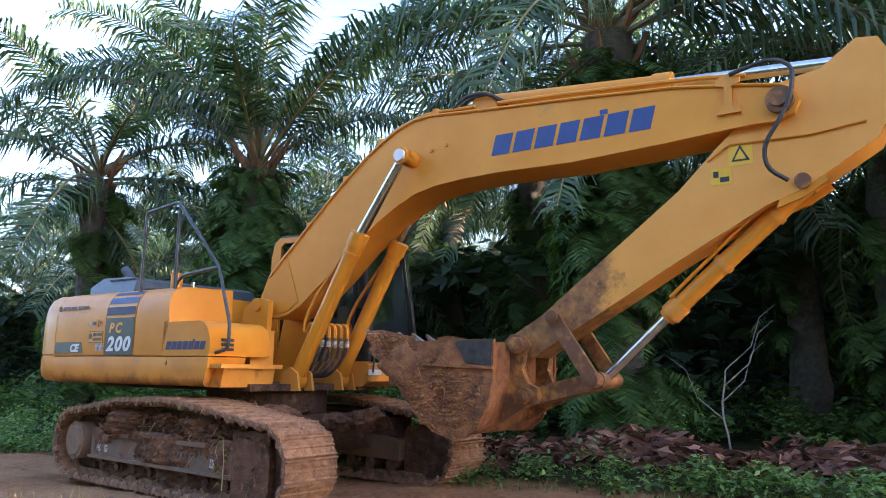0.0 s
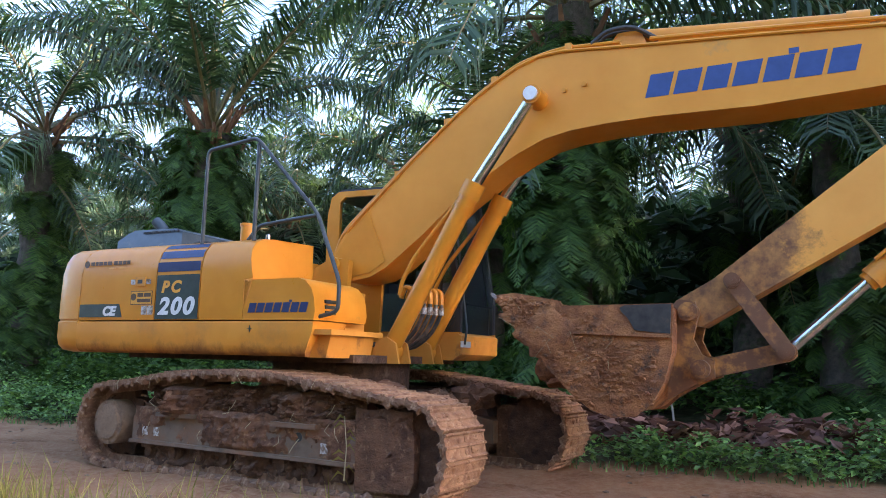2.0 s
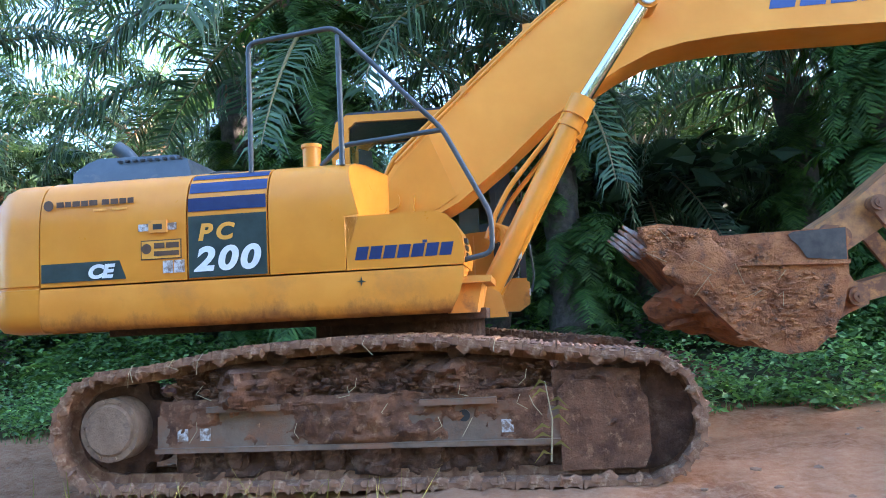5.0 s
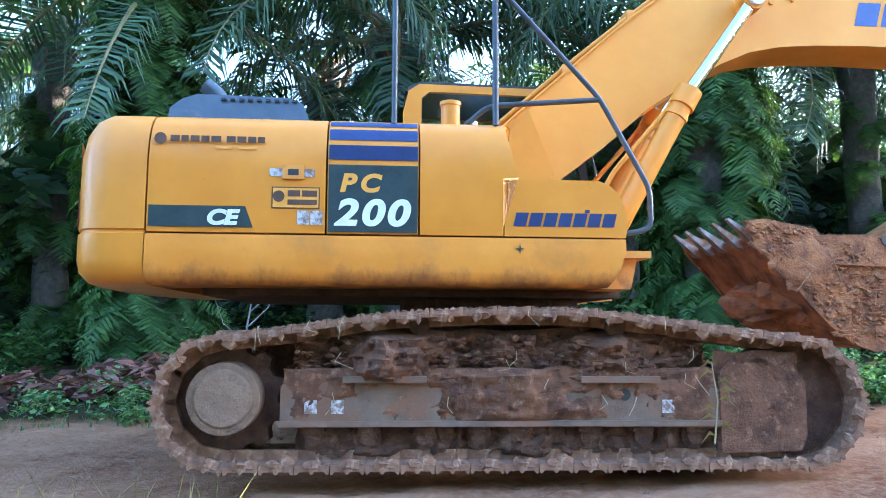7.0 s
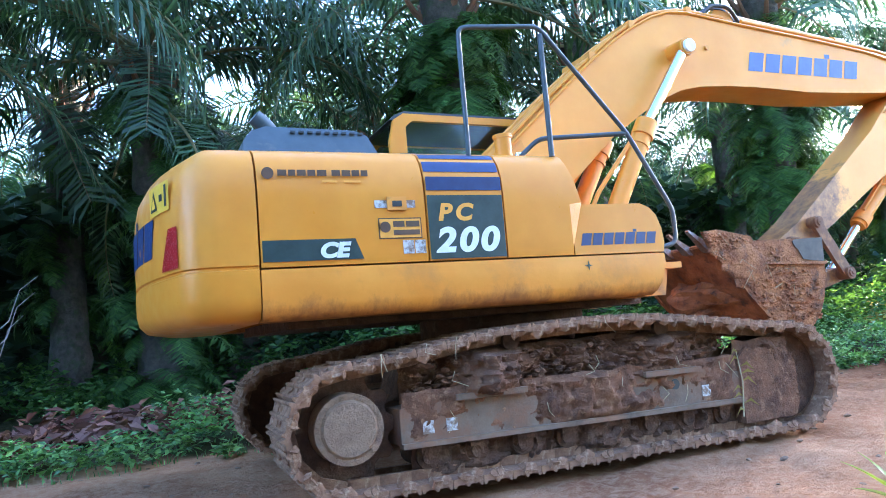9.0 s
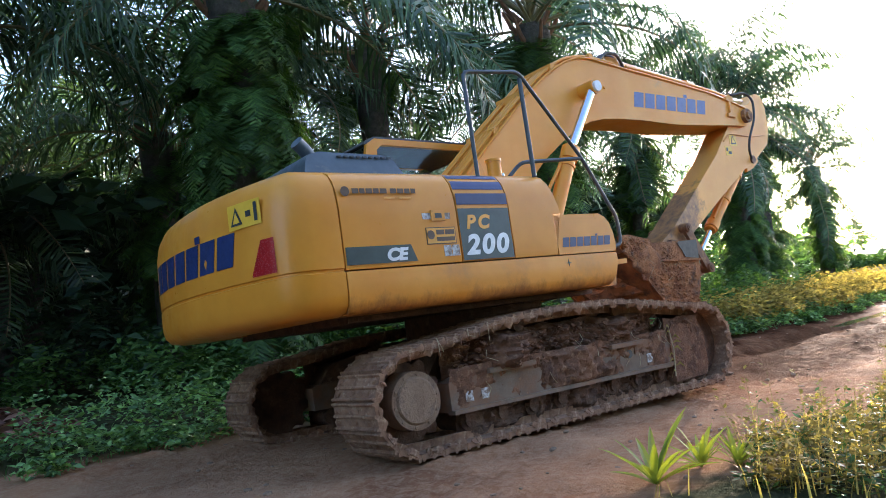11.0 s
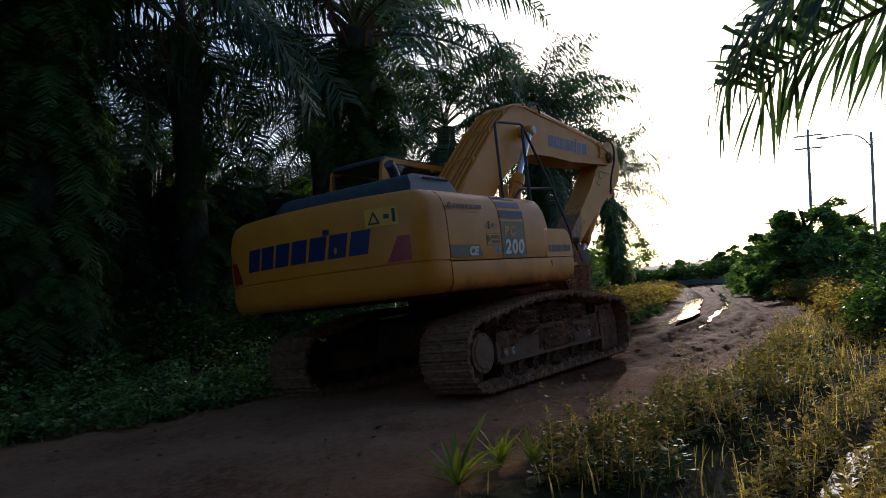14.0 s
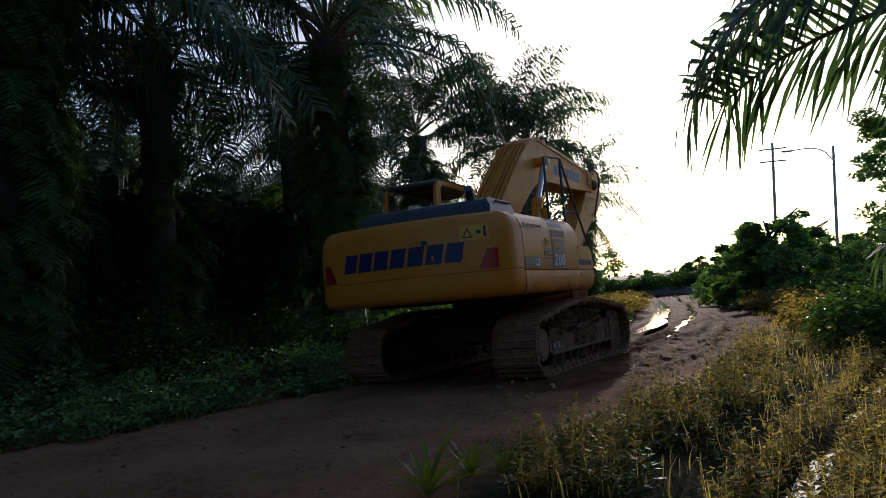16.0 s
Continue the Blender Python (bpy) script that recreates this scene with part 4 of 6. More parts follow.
def spiky_plant(x, y, s, seed):
    """A young palm with sword leaves."""
    rng = random.Random(seed)
    e = new("young_palm")
    e.location = (x, y, ground_z(x, y))
    for k in range(17):
        a = k * 2.4 + rng.uniform(-0.3, 0.3)
        ln = s * rng.uniform(0.6, 1.1)
        rise = rng.uniform(0.5, 1.35)
        bm = B()
        prev = None
        p = Vector((0, 0, 0))
        side = Vector((-math.sin(a), math.cos(a), 0))
        for i in range(7):
            q = i / 6
            ang = rise - 0.55 * q
            w = 0.024 * s / 0.5 * math.sin(0.25 + 2.85 * q) + 0.001
            fold = Vector((0, 0, -0.25 * w))
            row = [bm.verts.new(p - side * w - fold), bm.verts.new(p + fold), bm.verts.new(p + side * w - fold)]
            if prev:
                bm.faces.new((prev[0], prev[1], row[1], row[0]))
                bm.faces.new((prev[1], prev[2], row[2], row[1]))
            prev = row
            p = p + Vector((math.cos(a) * math.cos(ang), math.sin(a) * math.cos(ang), math.sin(ang))) * ln / 6
        part("leaf", bm, YOUNG, e)
    tagged(e, "young palm with yellow-green sword-shaped leaves", "young palm", "young palms on the verge")


YOUNG = leafy("young_palm_leaf", (0.20, 0.26, 0.03), (0.32, 0.36, 0.06), 0.45, 0.2)
spiky_plant(3.20, 2.46, 0.40, 1)
spiky_plant(3.62, 2.46, 0.27, 2)
spiky_plant(3.72, 2.30, 0.24, 3)


# ---- the excavator: x ahead, y to its left, z up from the ground under its turntable ----
SWING = [(0.0, -3.9), (2.6, -3.9), (5.8, -1.8), (7.0, -1.43), (16.0, -1.43)]    # seconds, how far the tracks point off the house
digger = new("excavator")
tagged(digger, "yellow crawler excavator with muddy tracks, boom and bucket raised", "excavator")
FRONT_SHIFT = 0.0                  # the working gear's middle plane, off the house's
LOWER_PARTS = []


def under(t):
    return pose(0.0, -0.02, 0, 0, 0, float(np.interp(t, [a for a, b in SWING], [b for a, b in SWING])))


def low(name, bm, material, label="", bevel=0.0):
    o = part(name, bm, material, digger, label, bevel=bevel)
    LOWER_PARTS.append(o)
    return o


def up(name, bm, material, label="", bevel=0.0, parent=None):
    o = part(name, bm, material, parent or digger, label, bevel=bevel)
    if FRONT_SHIFT and parent is None:
        o.matrix_basis = Matrix.Translation((0, FRONT_SHIFT, 0))
    return o


# - undercarriage -
def track_path():
    c0, c1, zc, r = -1.64, 1.64, 0.395, 0.365
    pts = []
    for k in range(40):
        pts.append((c1 + (c0 - c1) * k / 40, 0.03))
    for k in range(24):
        a = -math.pi / 2 - math.pi * k / 24
        pts.append((c0 + r * math.cos(a), zc + r * math.sin(a)))
    tops = [(-1.64, 0.76), (-1.28, 0.80), (-0.75, 0.885), (-0.07, 0.915), (0.42, 0.905), (0.91, 0.85), (1.40, 0.785), (1.64, 0.76)]
    for a, b in zip(tops, tops[1:]):
        for k in range(6):
            pts.append((a[0] + (b[0] - a[0]) * k / 6, a[1] + (b[1] - a[1]) * k / 6))
    for k in range(24):
        a = math.pi / 2 - math.pi * k / 24
        pts.append((c1 + r * math.cos(a), zc + r * math.sin(a)))
    p = np.array(pts + [pts[0]])
    for _ in range(2):
        q = p[:-1]
        q = 0.25 * np.roll(q, 1, 0) + 0.5 * q + 0.25 * np.roll(q, -1, 0)
        p = np.vstack([q, q[:1]])
    s = np.concatenate([[0], np.cumsum(np.hypot(*np.diff(p, axis=0).T))])
    return p, s


PATH_P, PATH_S = track_path()
SHOES = 46
PITCH = PATH_S[-1] / SHOES


def on_path(s):
    s = s % PATH_S[-1]
    d = 0.06
    at = lambda q: (np.interp(q % PATH_S[-1], PATH_S, PATH_P[:, 0]), np.interp(q % PATH_S[-1], PATH_S, PATH_P[:, 1]))
    x, z = at(s)
    a, b = at(s - d), at(s + d)
    tx, tz = b[0] - a[0], b[1] - a[1]
    return x, z, math.atan2(-tz, tx)


def shoe_mesh(seed):
    """A triple-grouser plate with its chain links, and mud pressed between the ribs."""
    p = PITCH * 0.492
    prof = [(-p, -0.030), (p, -0.030), (p, 0.004), (p * 0.95, 0.021), (p * 0.84, 0.021), (p * 0.72, 0.005), (p * 0.15, 0.005), (p * 0.07, 0.019), (-p * 0.07, 0.019), (-p * 0.15, 0.005), (-p * 0.72, 0.005), (-p * 0.84, 0.021), (-p * 0.95, 0.021), (-p, 0.004)]
    bm = B()
    prism(bm, prof, -0.30, 0.275)
    for y in (-0.13, 0.10):
        block(bm, -p * 1.02, p * 1.02, y, y + 0.035, -0.085, -0.028)
    rg = random.Random(seed)
    for k in range(14):
        if k < 5:
            ye = 0.262 if k % 2 else -0.285
            lump(bm, (rg.uniform(0.02, 0.06), 0.025, rg.uniform(0.015, 0.04)), seed * 5 + k, 0.6, 1, (rg.uniform(-0.06, 0.06), ye, -0.03))
        else:
            lump(bm, (0.026, rg.uniform(0.02, 0.07), 0.014), seed * 7 + k, 0.6, 1, (rg.choice((-0.43, 0.43)) * p, rg.uniform(-0.26, 0.24), 0.006))
    return bm


shoe_kinds = []
for k in range(4):
    o = part("track_shoe", shoe_mesh(k), SHOE_MUD, None, "")
    shoe_kinds.append(o.data)
    bpy.data.objects.remove(o)
TRACK_SHOES = []
for side in (-1, 1):
    for k in range(SHOES):
        o = new("track_shoe", shoe_kinds[(k * 7) % 4])
        o.parent = digger
        TRACK_SHOES.append((o, side, k))


def mud_sheet(x0, x1, z0, z1, y, depth, seed, nx=96, nz=26, sgn=-1, bias=0.55, heap=()):
    """Caked mud, proud of the side it sticks to."""
    bm = B()
    g = []
    for i in range(nx + 1):
        for j in range(nz + 1):
            u, v = i / nx, j / nz
            edge = min(1.0, 7 * min(u, 1 - u, v * 0.8, (1 - v)))
            pz = Vector((u * (x1 - x0) * 3, v * (z1 - z0) * 3, seed))
            thick = bias + sum(0.75 * math.exp(-((x0 + (x1 - x0) * u - c) / r) ** 2) for c, r in heap)
            d = depth * edge * (thick + 0.7 * noise.noise(pz * 1.2) + 0.5 * noise.noise(pz * 3.5) + 0.34 * noise.noise(pz * 7) + 0.24 * noise.noise(pz * 15))
            g.append(bm.verts.new((x0 + (x1 - x0) * u + 0.02 * noise.noise(pz * 5), y + sgn * d, z0 + (z1 - z0) * v + 0.025 * noise.noise(pz * 2 + Vector((9, 0, 0))))))
    for i in range(nx):
        for j in range(nz):
            a = i * (nz + 1) + j
            bm.faces.new((g[a], g[a + nz + 1], g[a + nz + 2], g[a + 1]))
    return bm


SPINNERS = []
for side in (-1, 1):
    y = side * 1.10
    out = side * 0.22           # frame's outer face
    f = lambda d: y + side * d
    bm = B()
    prism(bm, [(-1.33, 0.27), (1.20, 0.24), (1.20, 0.46), (0.95, 0.51), (-1.20, 0.52), (-1.33, 0.48)], f(-0.2), f(0.20))
    low("track_frame", bm, GREY_STEEL, "muddy grey steel track frame", 0.012)
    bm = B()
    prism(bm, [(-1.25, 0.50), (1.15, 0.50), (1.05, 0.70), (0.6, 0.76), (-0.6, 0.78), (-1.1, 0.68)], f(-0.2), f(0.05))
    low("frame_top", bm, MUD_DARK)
    bm = B()
    block(bm, -1.33, 1.19, f(0.15), f(0.235), 0.255, 0.285)
    low("guard_rail", bm, GREY_STEEL, bevel=0.006)
    low("caked_mud", mud_sheet(-1.28, 1.16, 0.45, 0.80, f(0.05), 0.15, 3 + side, sgn=side, heap=((-0.75, 0.2), (0.6, 0.2))), MUD, "thick caked mud with straw in it")
    low("mud_smear", mud_sheet(-1.31, 1.17, 0.27, 0.58, f(0.197), 0.06, 13 + side, 110, 20, sgn=side, bias=-0.02, heap=((-0.12, 0.32), (-1.25, 0.1), (1.1, 0.12))), MUD)
    low("mud_smear", mud_sheet(-1.25, 1.2, 0.06, 0.29, f(0.11), 0.10, 17 + side, 90, 12, sgn=side, bias=0.1, heap=((0.15, 0.25),)), MUD_DARK)
    crumbs = B()
    for k in range(420):
        rg = random.Random(900 + k)
        q = rg.uniform(0.006, 0.024)
        lump(crumbs, (q * 1.5, q, q * 0.8), k, 0.95, 1, (rg.uniform(-1.25, 1.15), f(rg.uniform(0.12, 0.20)), rg.uniform(0.5, 0.76)))
    low("mud_crumble", crumbs, MUD)["kind"] = "stuff"
    for x0, x1 in ((-0.98, -0.51), (0.37, 0.83)):
        for j in range(7):
            rg = random.Random(int(x0 * 100) + j)
            bm = B()
            lump(bm, (rg.uniform(0.06, 0.12), 0.06, rg.uniform(0.05, 0.09)), j + x0 * 7, 0.6, 3, (rg.uniform(x0 + 0.05, x1 - 0.05), f(rg.uniform(0.12, 0.17)), rg.uniform(0.56, 0.70)))
            low("mud_clod", bm, MUD)
        bm = B()
        block(bm, x0, x1, f(0.08), f(0.25), 0.50, 0.535)
        st = low("step", bm, GREY_STEEL, bevel=0.006)
        bm = B()
        lump(bm, (0.25, 0.09, 0.12), x0 * 9, 0.5, 3, ((x0 + x1) / 2, f(0.12), 0.63))
        low("mud_clod", bm, MUD)
    # idler end cover
    bm = B()
    prism(bm, [(1.19, 0.10), (1.66, 0.11), (1.70, 0.20), (1.70, 0.50), (1.62, 0.60), (1.25, 0.62), (1.19, 0.56)], f(-0.1), f(0.215))
    low("idler_cover", bm, MUD, "mud-smeared idler end cover", 0.02)
    low("caked_mud", mud_sheet(1.16, 1.66, 0.30, 0.68, f(0.19), 0.06, 9 + side, 36, 28, sgn=side, bias=0.35), MUD)
    bm = B()
    rod(bm, (0, -0.14, 0), (0, 0.14, 0), 0.315, seg=28)
    SPINNERS.append((low("idler", bm, MUD_DARK, bevel=0.02), (1.64, y, 0.395)))
    bm = B()
    prism(bm, [((0.33 if k % 4 < 2 else 0.28) * math.cos(k * 6.28318 / 44), (0.33 if k % 4 < 2 else 0.28) * math.sin(k * 6.28318 / 44)) for k in range(44)], -0.07, 0.07)
    SPINNERS.append((low("sprocket", bm, MUD_DARK), (-1.64, y, 0.395)))
    bm = B()
    rod(bm, (0, 0, 0), (0, side * 0.235, 0), 0.205, 0.20, 32)
    rod(bm, (0, side * 0.235, 0), (0, side * 0.25, 0), 0.165, 0.15, 32)
    for k in range(10):
        a = k * 0.6283
        rod(bm, (0.18 * math.cos(a), side * 0.2, 0.18 * math.sin(a)), (0.18 * math.cos(a), side * 0.245, 0.18 * math.sin(a)), 0.012, seg=6)
    SPINNERS.append((low("final_drive_hub", bm, DRY_MUD, "round hub face dusted with pale dry mud", 0.006), (-1.64, y, 0.41)))
    for k in range(8):
        bm = B()
        x = -1.15 + 0.315 * k
        rod(bm, (x, f(-0.18), 0.185), (x, f(0.14), 0.185), 0.075, seg=16)
        rod(bm, (x, f(0.14), 0.185), (x, f(0.165), 0.185), 0.045, seg=12)
        block(bm, x - 0.06, x + 0.06, f(0.12), f(0.19), 0.215, 0.262)
        low("bottom_roller", bm, MUD_DARK, bevel=0.008)
    for x in (-0.55, 0.6):
        bm = B()
        rod(bm, (x, f(-0.15), 0.82), (x, f(0.16), 0.82), 0.06, seg=14)
        low("carrier_roller", bm, MUD_DARK)
    for x in (-1.16, -1.01, 0.885):
        bm = B()
        block(bm, x - 0.035, x + 0.035, f(0.198), f(0.2045), 0.325, 0.40)
        low("frame_label", bm, SCUFFED, "scuffed white warning label")
    bm = B()
    rod(bm, (0.63, f(0.17), 0.43), (0.63, f(0.2045), 0.43), 0.036, seg=14)
    low("frame_hole", bm, BLACK_PAINT)
    bm = B()
    prism(bm, [(-0.75, 0.35), (0.75, 0.35), (0.55, 0.62), (-0.55, 0.62)], side * 0.3, f(-0.15))
    low("axle_leg", bm, MUD_DARK, bevel=0.02)
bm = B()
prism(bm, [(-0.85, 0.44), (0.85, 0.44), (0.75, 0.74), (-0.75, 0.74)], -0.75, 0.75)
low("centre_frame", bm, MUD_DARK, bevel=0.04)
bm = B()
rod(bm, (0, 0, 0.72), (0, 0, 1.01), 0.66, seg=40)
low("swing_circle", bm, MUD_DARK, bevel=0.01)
for k in range(26):
    rg = random.Random(k)
    bm = B()
    a = rg.uniform(-1.2, 1.0)
    lump(bm, (rg.uniform(0.05, 0.15), rg.uniform(0.05, 0.12), rg.uniform(0.04, 0.09)), k + 40, 0.5, 2, (0.75 * math.cos(a) + rg.uniform(-0.2, 0.25), -0.55 + 0.9 * rg.random() * math.sin(a), 0.76 + rg.uniform(-0.03, 0.07)))
    low("mud_clod", bm, MUD)

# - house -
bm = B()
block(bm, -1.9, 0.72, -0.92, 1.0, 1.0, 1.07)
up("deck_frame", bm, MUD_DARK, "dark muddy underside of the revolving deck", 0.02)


def tail(u):
    """Plan of the counterweight from its right front corner round the back: point and outward normal."""
    key = [(-2.125, -1.355), (-2.32, -1.352), (-2.43, -1.33), (-2.50, -1.27), (-2.545, -1.18), (-2.60, -1.0), (-2.66, -0.75), (-2.71, -0.45), (-2.735, -0.15), (-2.735, 0.15), (-2.71, 0.45), (-2.66, 0.75), (-2.60, 1.0), (-2.545, 1.18), (-2.50, 1.27), (-2.43, 1.33), (-2.32, 1.352), (-2.125, 1.355)]
    return key


def counterweight():
    key = tail(0)
    n = len(key)
    prof = [(0.16, 1.04), (0.06, 1.06), (0.015, 1.11), (0.0, 1.18), (0.0, 1.325), (0.014, 1.332), (0.014, 1.345), (0.002, 1.352), (0.0, 1.55), (0.006, 1.78), (0.03, 1.90), (0.075, 1.98), (0.15, 2.03), (0.30, 2.05)]
    bm = B()
    rings = []
    for ins, z in prof:
        row = []
        for i, (x, y) in enumerate(key):
            a, b = key[max(i - 1, 0)], key[min(i + 1, n - 1)]
            t = Vector((b[0] - a[0], b[1] - a[1])).normalized()
            row.append(bm.verts.new((min(x + ins * t.y, -2.125), y - ins * t.x, z)))
        rings.append(row)
    for a, b in zip(rings, rings[1:]):
        for i in range(n - 1):
            bm.faces.new((a[i], a[i + 1], b[i + 1], b[i]))
    bm.faces.new(rings[0])
    bm.faces.new(rings[-1][::-1])
    bm.faces.new([r[0] for r in rings] + [r[-1] for r in rings[::-1]])
    return up("counterweight", bm, YELLOW, "rounded yellow counterweight", 0)


CW = counterweight()


def hood_profile(y_in, top=2.045, base=1.337, grow=0.0):
    """Side panel section: upright, then rolling over into the top."""
    y0 = -1.355 - grow
    return [(y0 + 0.006, base), (y0, base + 0.05), (y0, 1.672), (y0, 1.682), (y0, 1.74), (y0 + 0.012, 1.85), (y0 + 0.045, 1.94), (y0 + 0.10, 2.005), (y0 + 0.18, top - 0.006), (y0 + 0.28, top), (y_in, top + 0.005), (y_in, base)]


def panel(name, x0, x1, label=""):
    bm = B()
    prism_x(bm, hood_profile(-0.75), x0 + 0.004, x1 - 0.004)
    return up(name, bm, YELLOW, label, 0.008)


DOOR1 = panel("rear_side_door", -2.118, -1.125, "yellow engine side door with stickers")
DOOR2 = panel("middle_side_door", -1.122, -0.595)
bm = B()
prism_x(bm, hood_profile(-0.64), -0.588, -0.105)
for v in bm.verts:
    if v.co.x > -0.2:
        v.co.x += 0.10 * (2.05 - v.co.z) / 0.4 if v.co.z > 1.675 else 0.0
        v.co.x += 0.16 * smooth01((v.co.y + 1.34) / 0.5)
up("front_side_panel", bm, YELLOW, "", 0.02)
bm = B()
prism_x(bm, [(-0.75, 1.1), (-0.75, 2.035), (1.24, 2.02), (1.33, 1.93), (1.35, 1.75), (1.35, 1.1)], -2.12, -0.62)
up("engine_housing", bm, YELLOW, "", 0.02)
bm = B()
prism_x(bm, [(-1.30, 1.045), (-1.34, 1.075), (-1.358, 1.13), (-1.362, 1.25), (-1.356, 1.325), (-0.9, 1.327), (-0.9, 1.045)], -2.118, 0.62)
for v in bm.verts:
    if v.co.x > 0:
        v.co.x -= 0.10 * max(0, (1.2 - v.co.z) / 0.16)
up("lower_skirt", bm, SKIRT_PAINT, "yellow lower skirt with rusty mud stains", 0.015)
bm = B()
prism_x(bm, [(1.30, 1.045), (1.358, 1.13), (1.356, 1.325), (0.9, 1.327), (0.9, 1.045)], -2.118, -0.6)
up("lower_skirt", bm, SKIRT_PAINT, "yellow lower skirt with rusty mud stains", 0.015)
bm = B()
prism(bm, [(-0.098, 1.335), (0.62, 1.335), (0.632, 1.40), (0.62, 1.50), (0.585, 1.59), (0.53, 1.645), (0.46, 1.672), (-0.098, 1.668)], -1.355, -0.60)
TOOLBOX = up("toolbox", bm, YELLOW, "yellow toolbox with three dark vent slots", 0.012)
for k in range(3):
    bm = B()
    block(bm, 0.615, 0.641, -1.22, -1.08, 1.385 + 0.045 * k, 1.413 + 0.045 * k)
    up("vent_slot", bm, BLACK_PAINT, parent=TOOLBOX)
bm = B()
block(bm, 0.5, 0.78, -1.33, -0.56, 1.22, 1.262)
up("front_step", bm, YELLOW_DIRTY, "", 0.008)
bm = B()
prism(bm, [(0.5, 1.04), (0.68, 1.04), (0.72, 1.22), (0.5, 1.22)], -1.25, -0.60)
up("step_bracket", bm, YELLOW_DIRTY, "", 0.01)
bm = B()
prism(bm, [(-0.34, 1.02), (0.14, 1.02), (0.16, 1.6), (0.18, 1.97), (-0.02, 2.0), (-0.22, 1.9), (-0.35, 1.3)], -0.24, -0.17)
up("boom_bracket", bm, YELLOW, "", 0.01)
bm = B()
prism(bm, [(-0.34, 1.02), (0.14, 1.02), (0.16, 1.6), (0.18, 1.97), (-0.02, 2.0), (-0.22, 1.9), (-0.35, 1.3)], 0.395, 0.44)
up("boom_bracket", bm, YELLOW, "", 0.01)
bm = B()
rod(bm, (0.0, -0.27, 1.93), (0.0, 0.45, 1.93), 0.075)
up("boom_foot_pin", bm, YELLOW, "", 0.008)
bm = B()
block(bm, -0.6, 0.5, -0.74, -0.43, 1.1, 1.62)
up("valve_cover", bm, YELLOW_DIRTY, "", 0.02)
# dark hood over the engine, with its slots and the tailpipe
bm = B()
prism(bm, [(-2.13, 2.05), (-2.12, 2.15), (-2.06, 2.235), (-1.97, 2.265), (-1.40, 2.255), (-1.315, 2.22), (-1.25, 2.05)], -0.98, 0.90)
for v in bm.verts:
    if v.co.z > 2.2:
        v.co.y += 0.07 if v.co.y < 0 else -0.07
HOOD = up("engine_hood", bm, HOOD_GREY, "dark blue-grey engine hood on top of the house", 0.07)
for k in range(9):
    bm = B()
    block(bm, -1.82 + 0.055 * k, -1.79 + 0.055 * k, -0.936, -0.86, 2.222, 2.236)
    up("hood_slot", bm, BLACK_PAINT, parent=HOOD)
bm = B()
tube(bm, rounded([(-1.86, -0.62, 2.22), (-1.89, -0.62, 2.33), (-1.99, -0.64, 2.41)], 0.06), 0.055, 14)
up("tailpipe", bm, HOOD_GREY)
bm = B()
rod(bm, (-0.385, -1.04, 2.03), (-0.385, -1.04, 2.19), 0.06)
rod(bm, (-0.385, -1.04, 2.19), (-0.385, -1.04, 2.215), 0.068)
up("filler_cap", bm, YELLOW, "", 0.006)
bm = B()
rod(bm, (-0.22, -0.95, 2.03), (-0.22, -0.95, 2.12), 0.03, 0.02, 12)
up("breather", bm, CHROME)
bm = B()
tube(bm, rounded([(-1.25, -0.9, 2.06), (-1.1, -0.92, 2.10), (-0.95, -0.92, 2.09), (-0.8, -0.9, 2.055)], 0.08), 0.016, 6)
up("hose", bm, RUBBER)


def rail(name, pts, r=0.017, cut=0.06):
    bm = B()
    tube(bm, rounded(pts, cut), r, 10)
    return up(name, bm, RAIL, "dark grey steel handrail")


RAIL = surface("dark_rail_paint", (0.03, 0.036, 0.04), (0.06, 0.07, 0.075), 10, 0.45)
rail("handrail", [(-0.74, -1.22, 2.02), (-0.74, -1.22, 2.885), (-0.15, -1.25, 2.93), (0.52, -1.22, 2.21), (0.80, -1.28, 1.64), (0.80, -1.28, 1.40), (0.60, -1.28, 1.36)])
rail("rail_post", [(-0.13, -1.24, 2.02), (-0.13, -1.24, 2.88)], 0.019)
rail("mid_rail", [(-0.30, -1.12, 2.05), (-0.16, -1.14, 2.17), (0.52, -1.22, 2.205)])


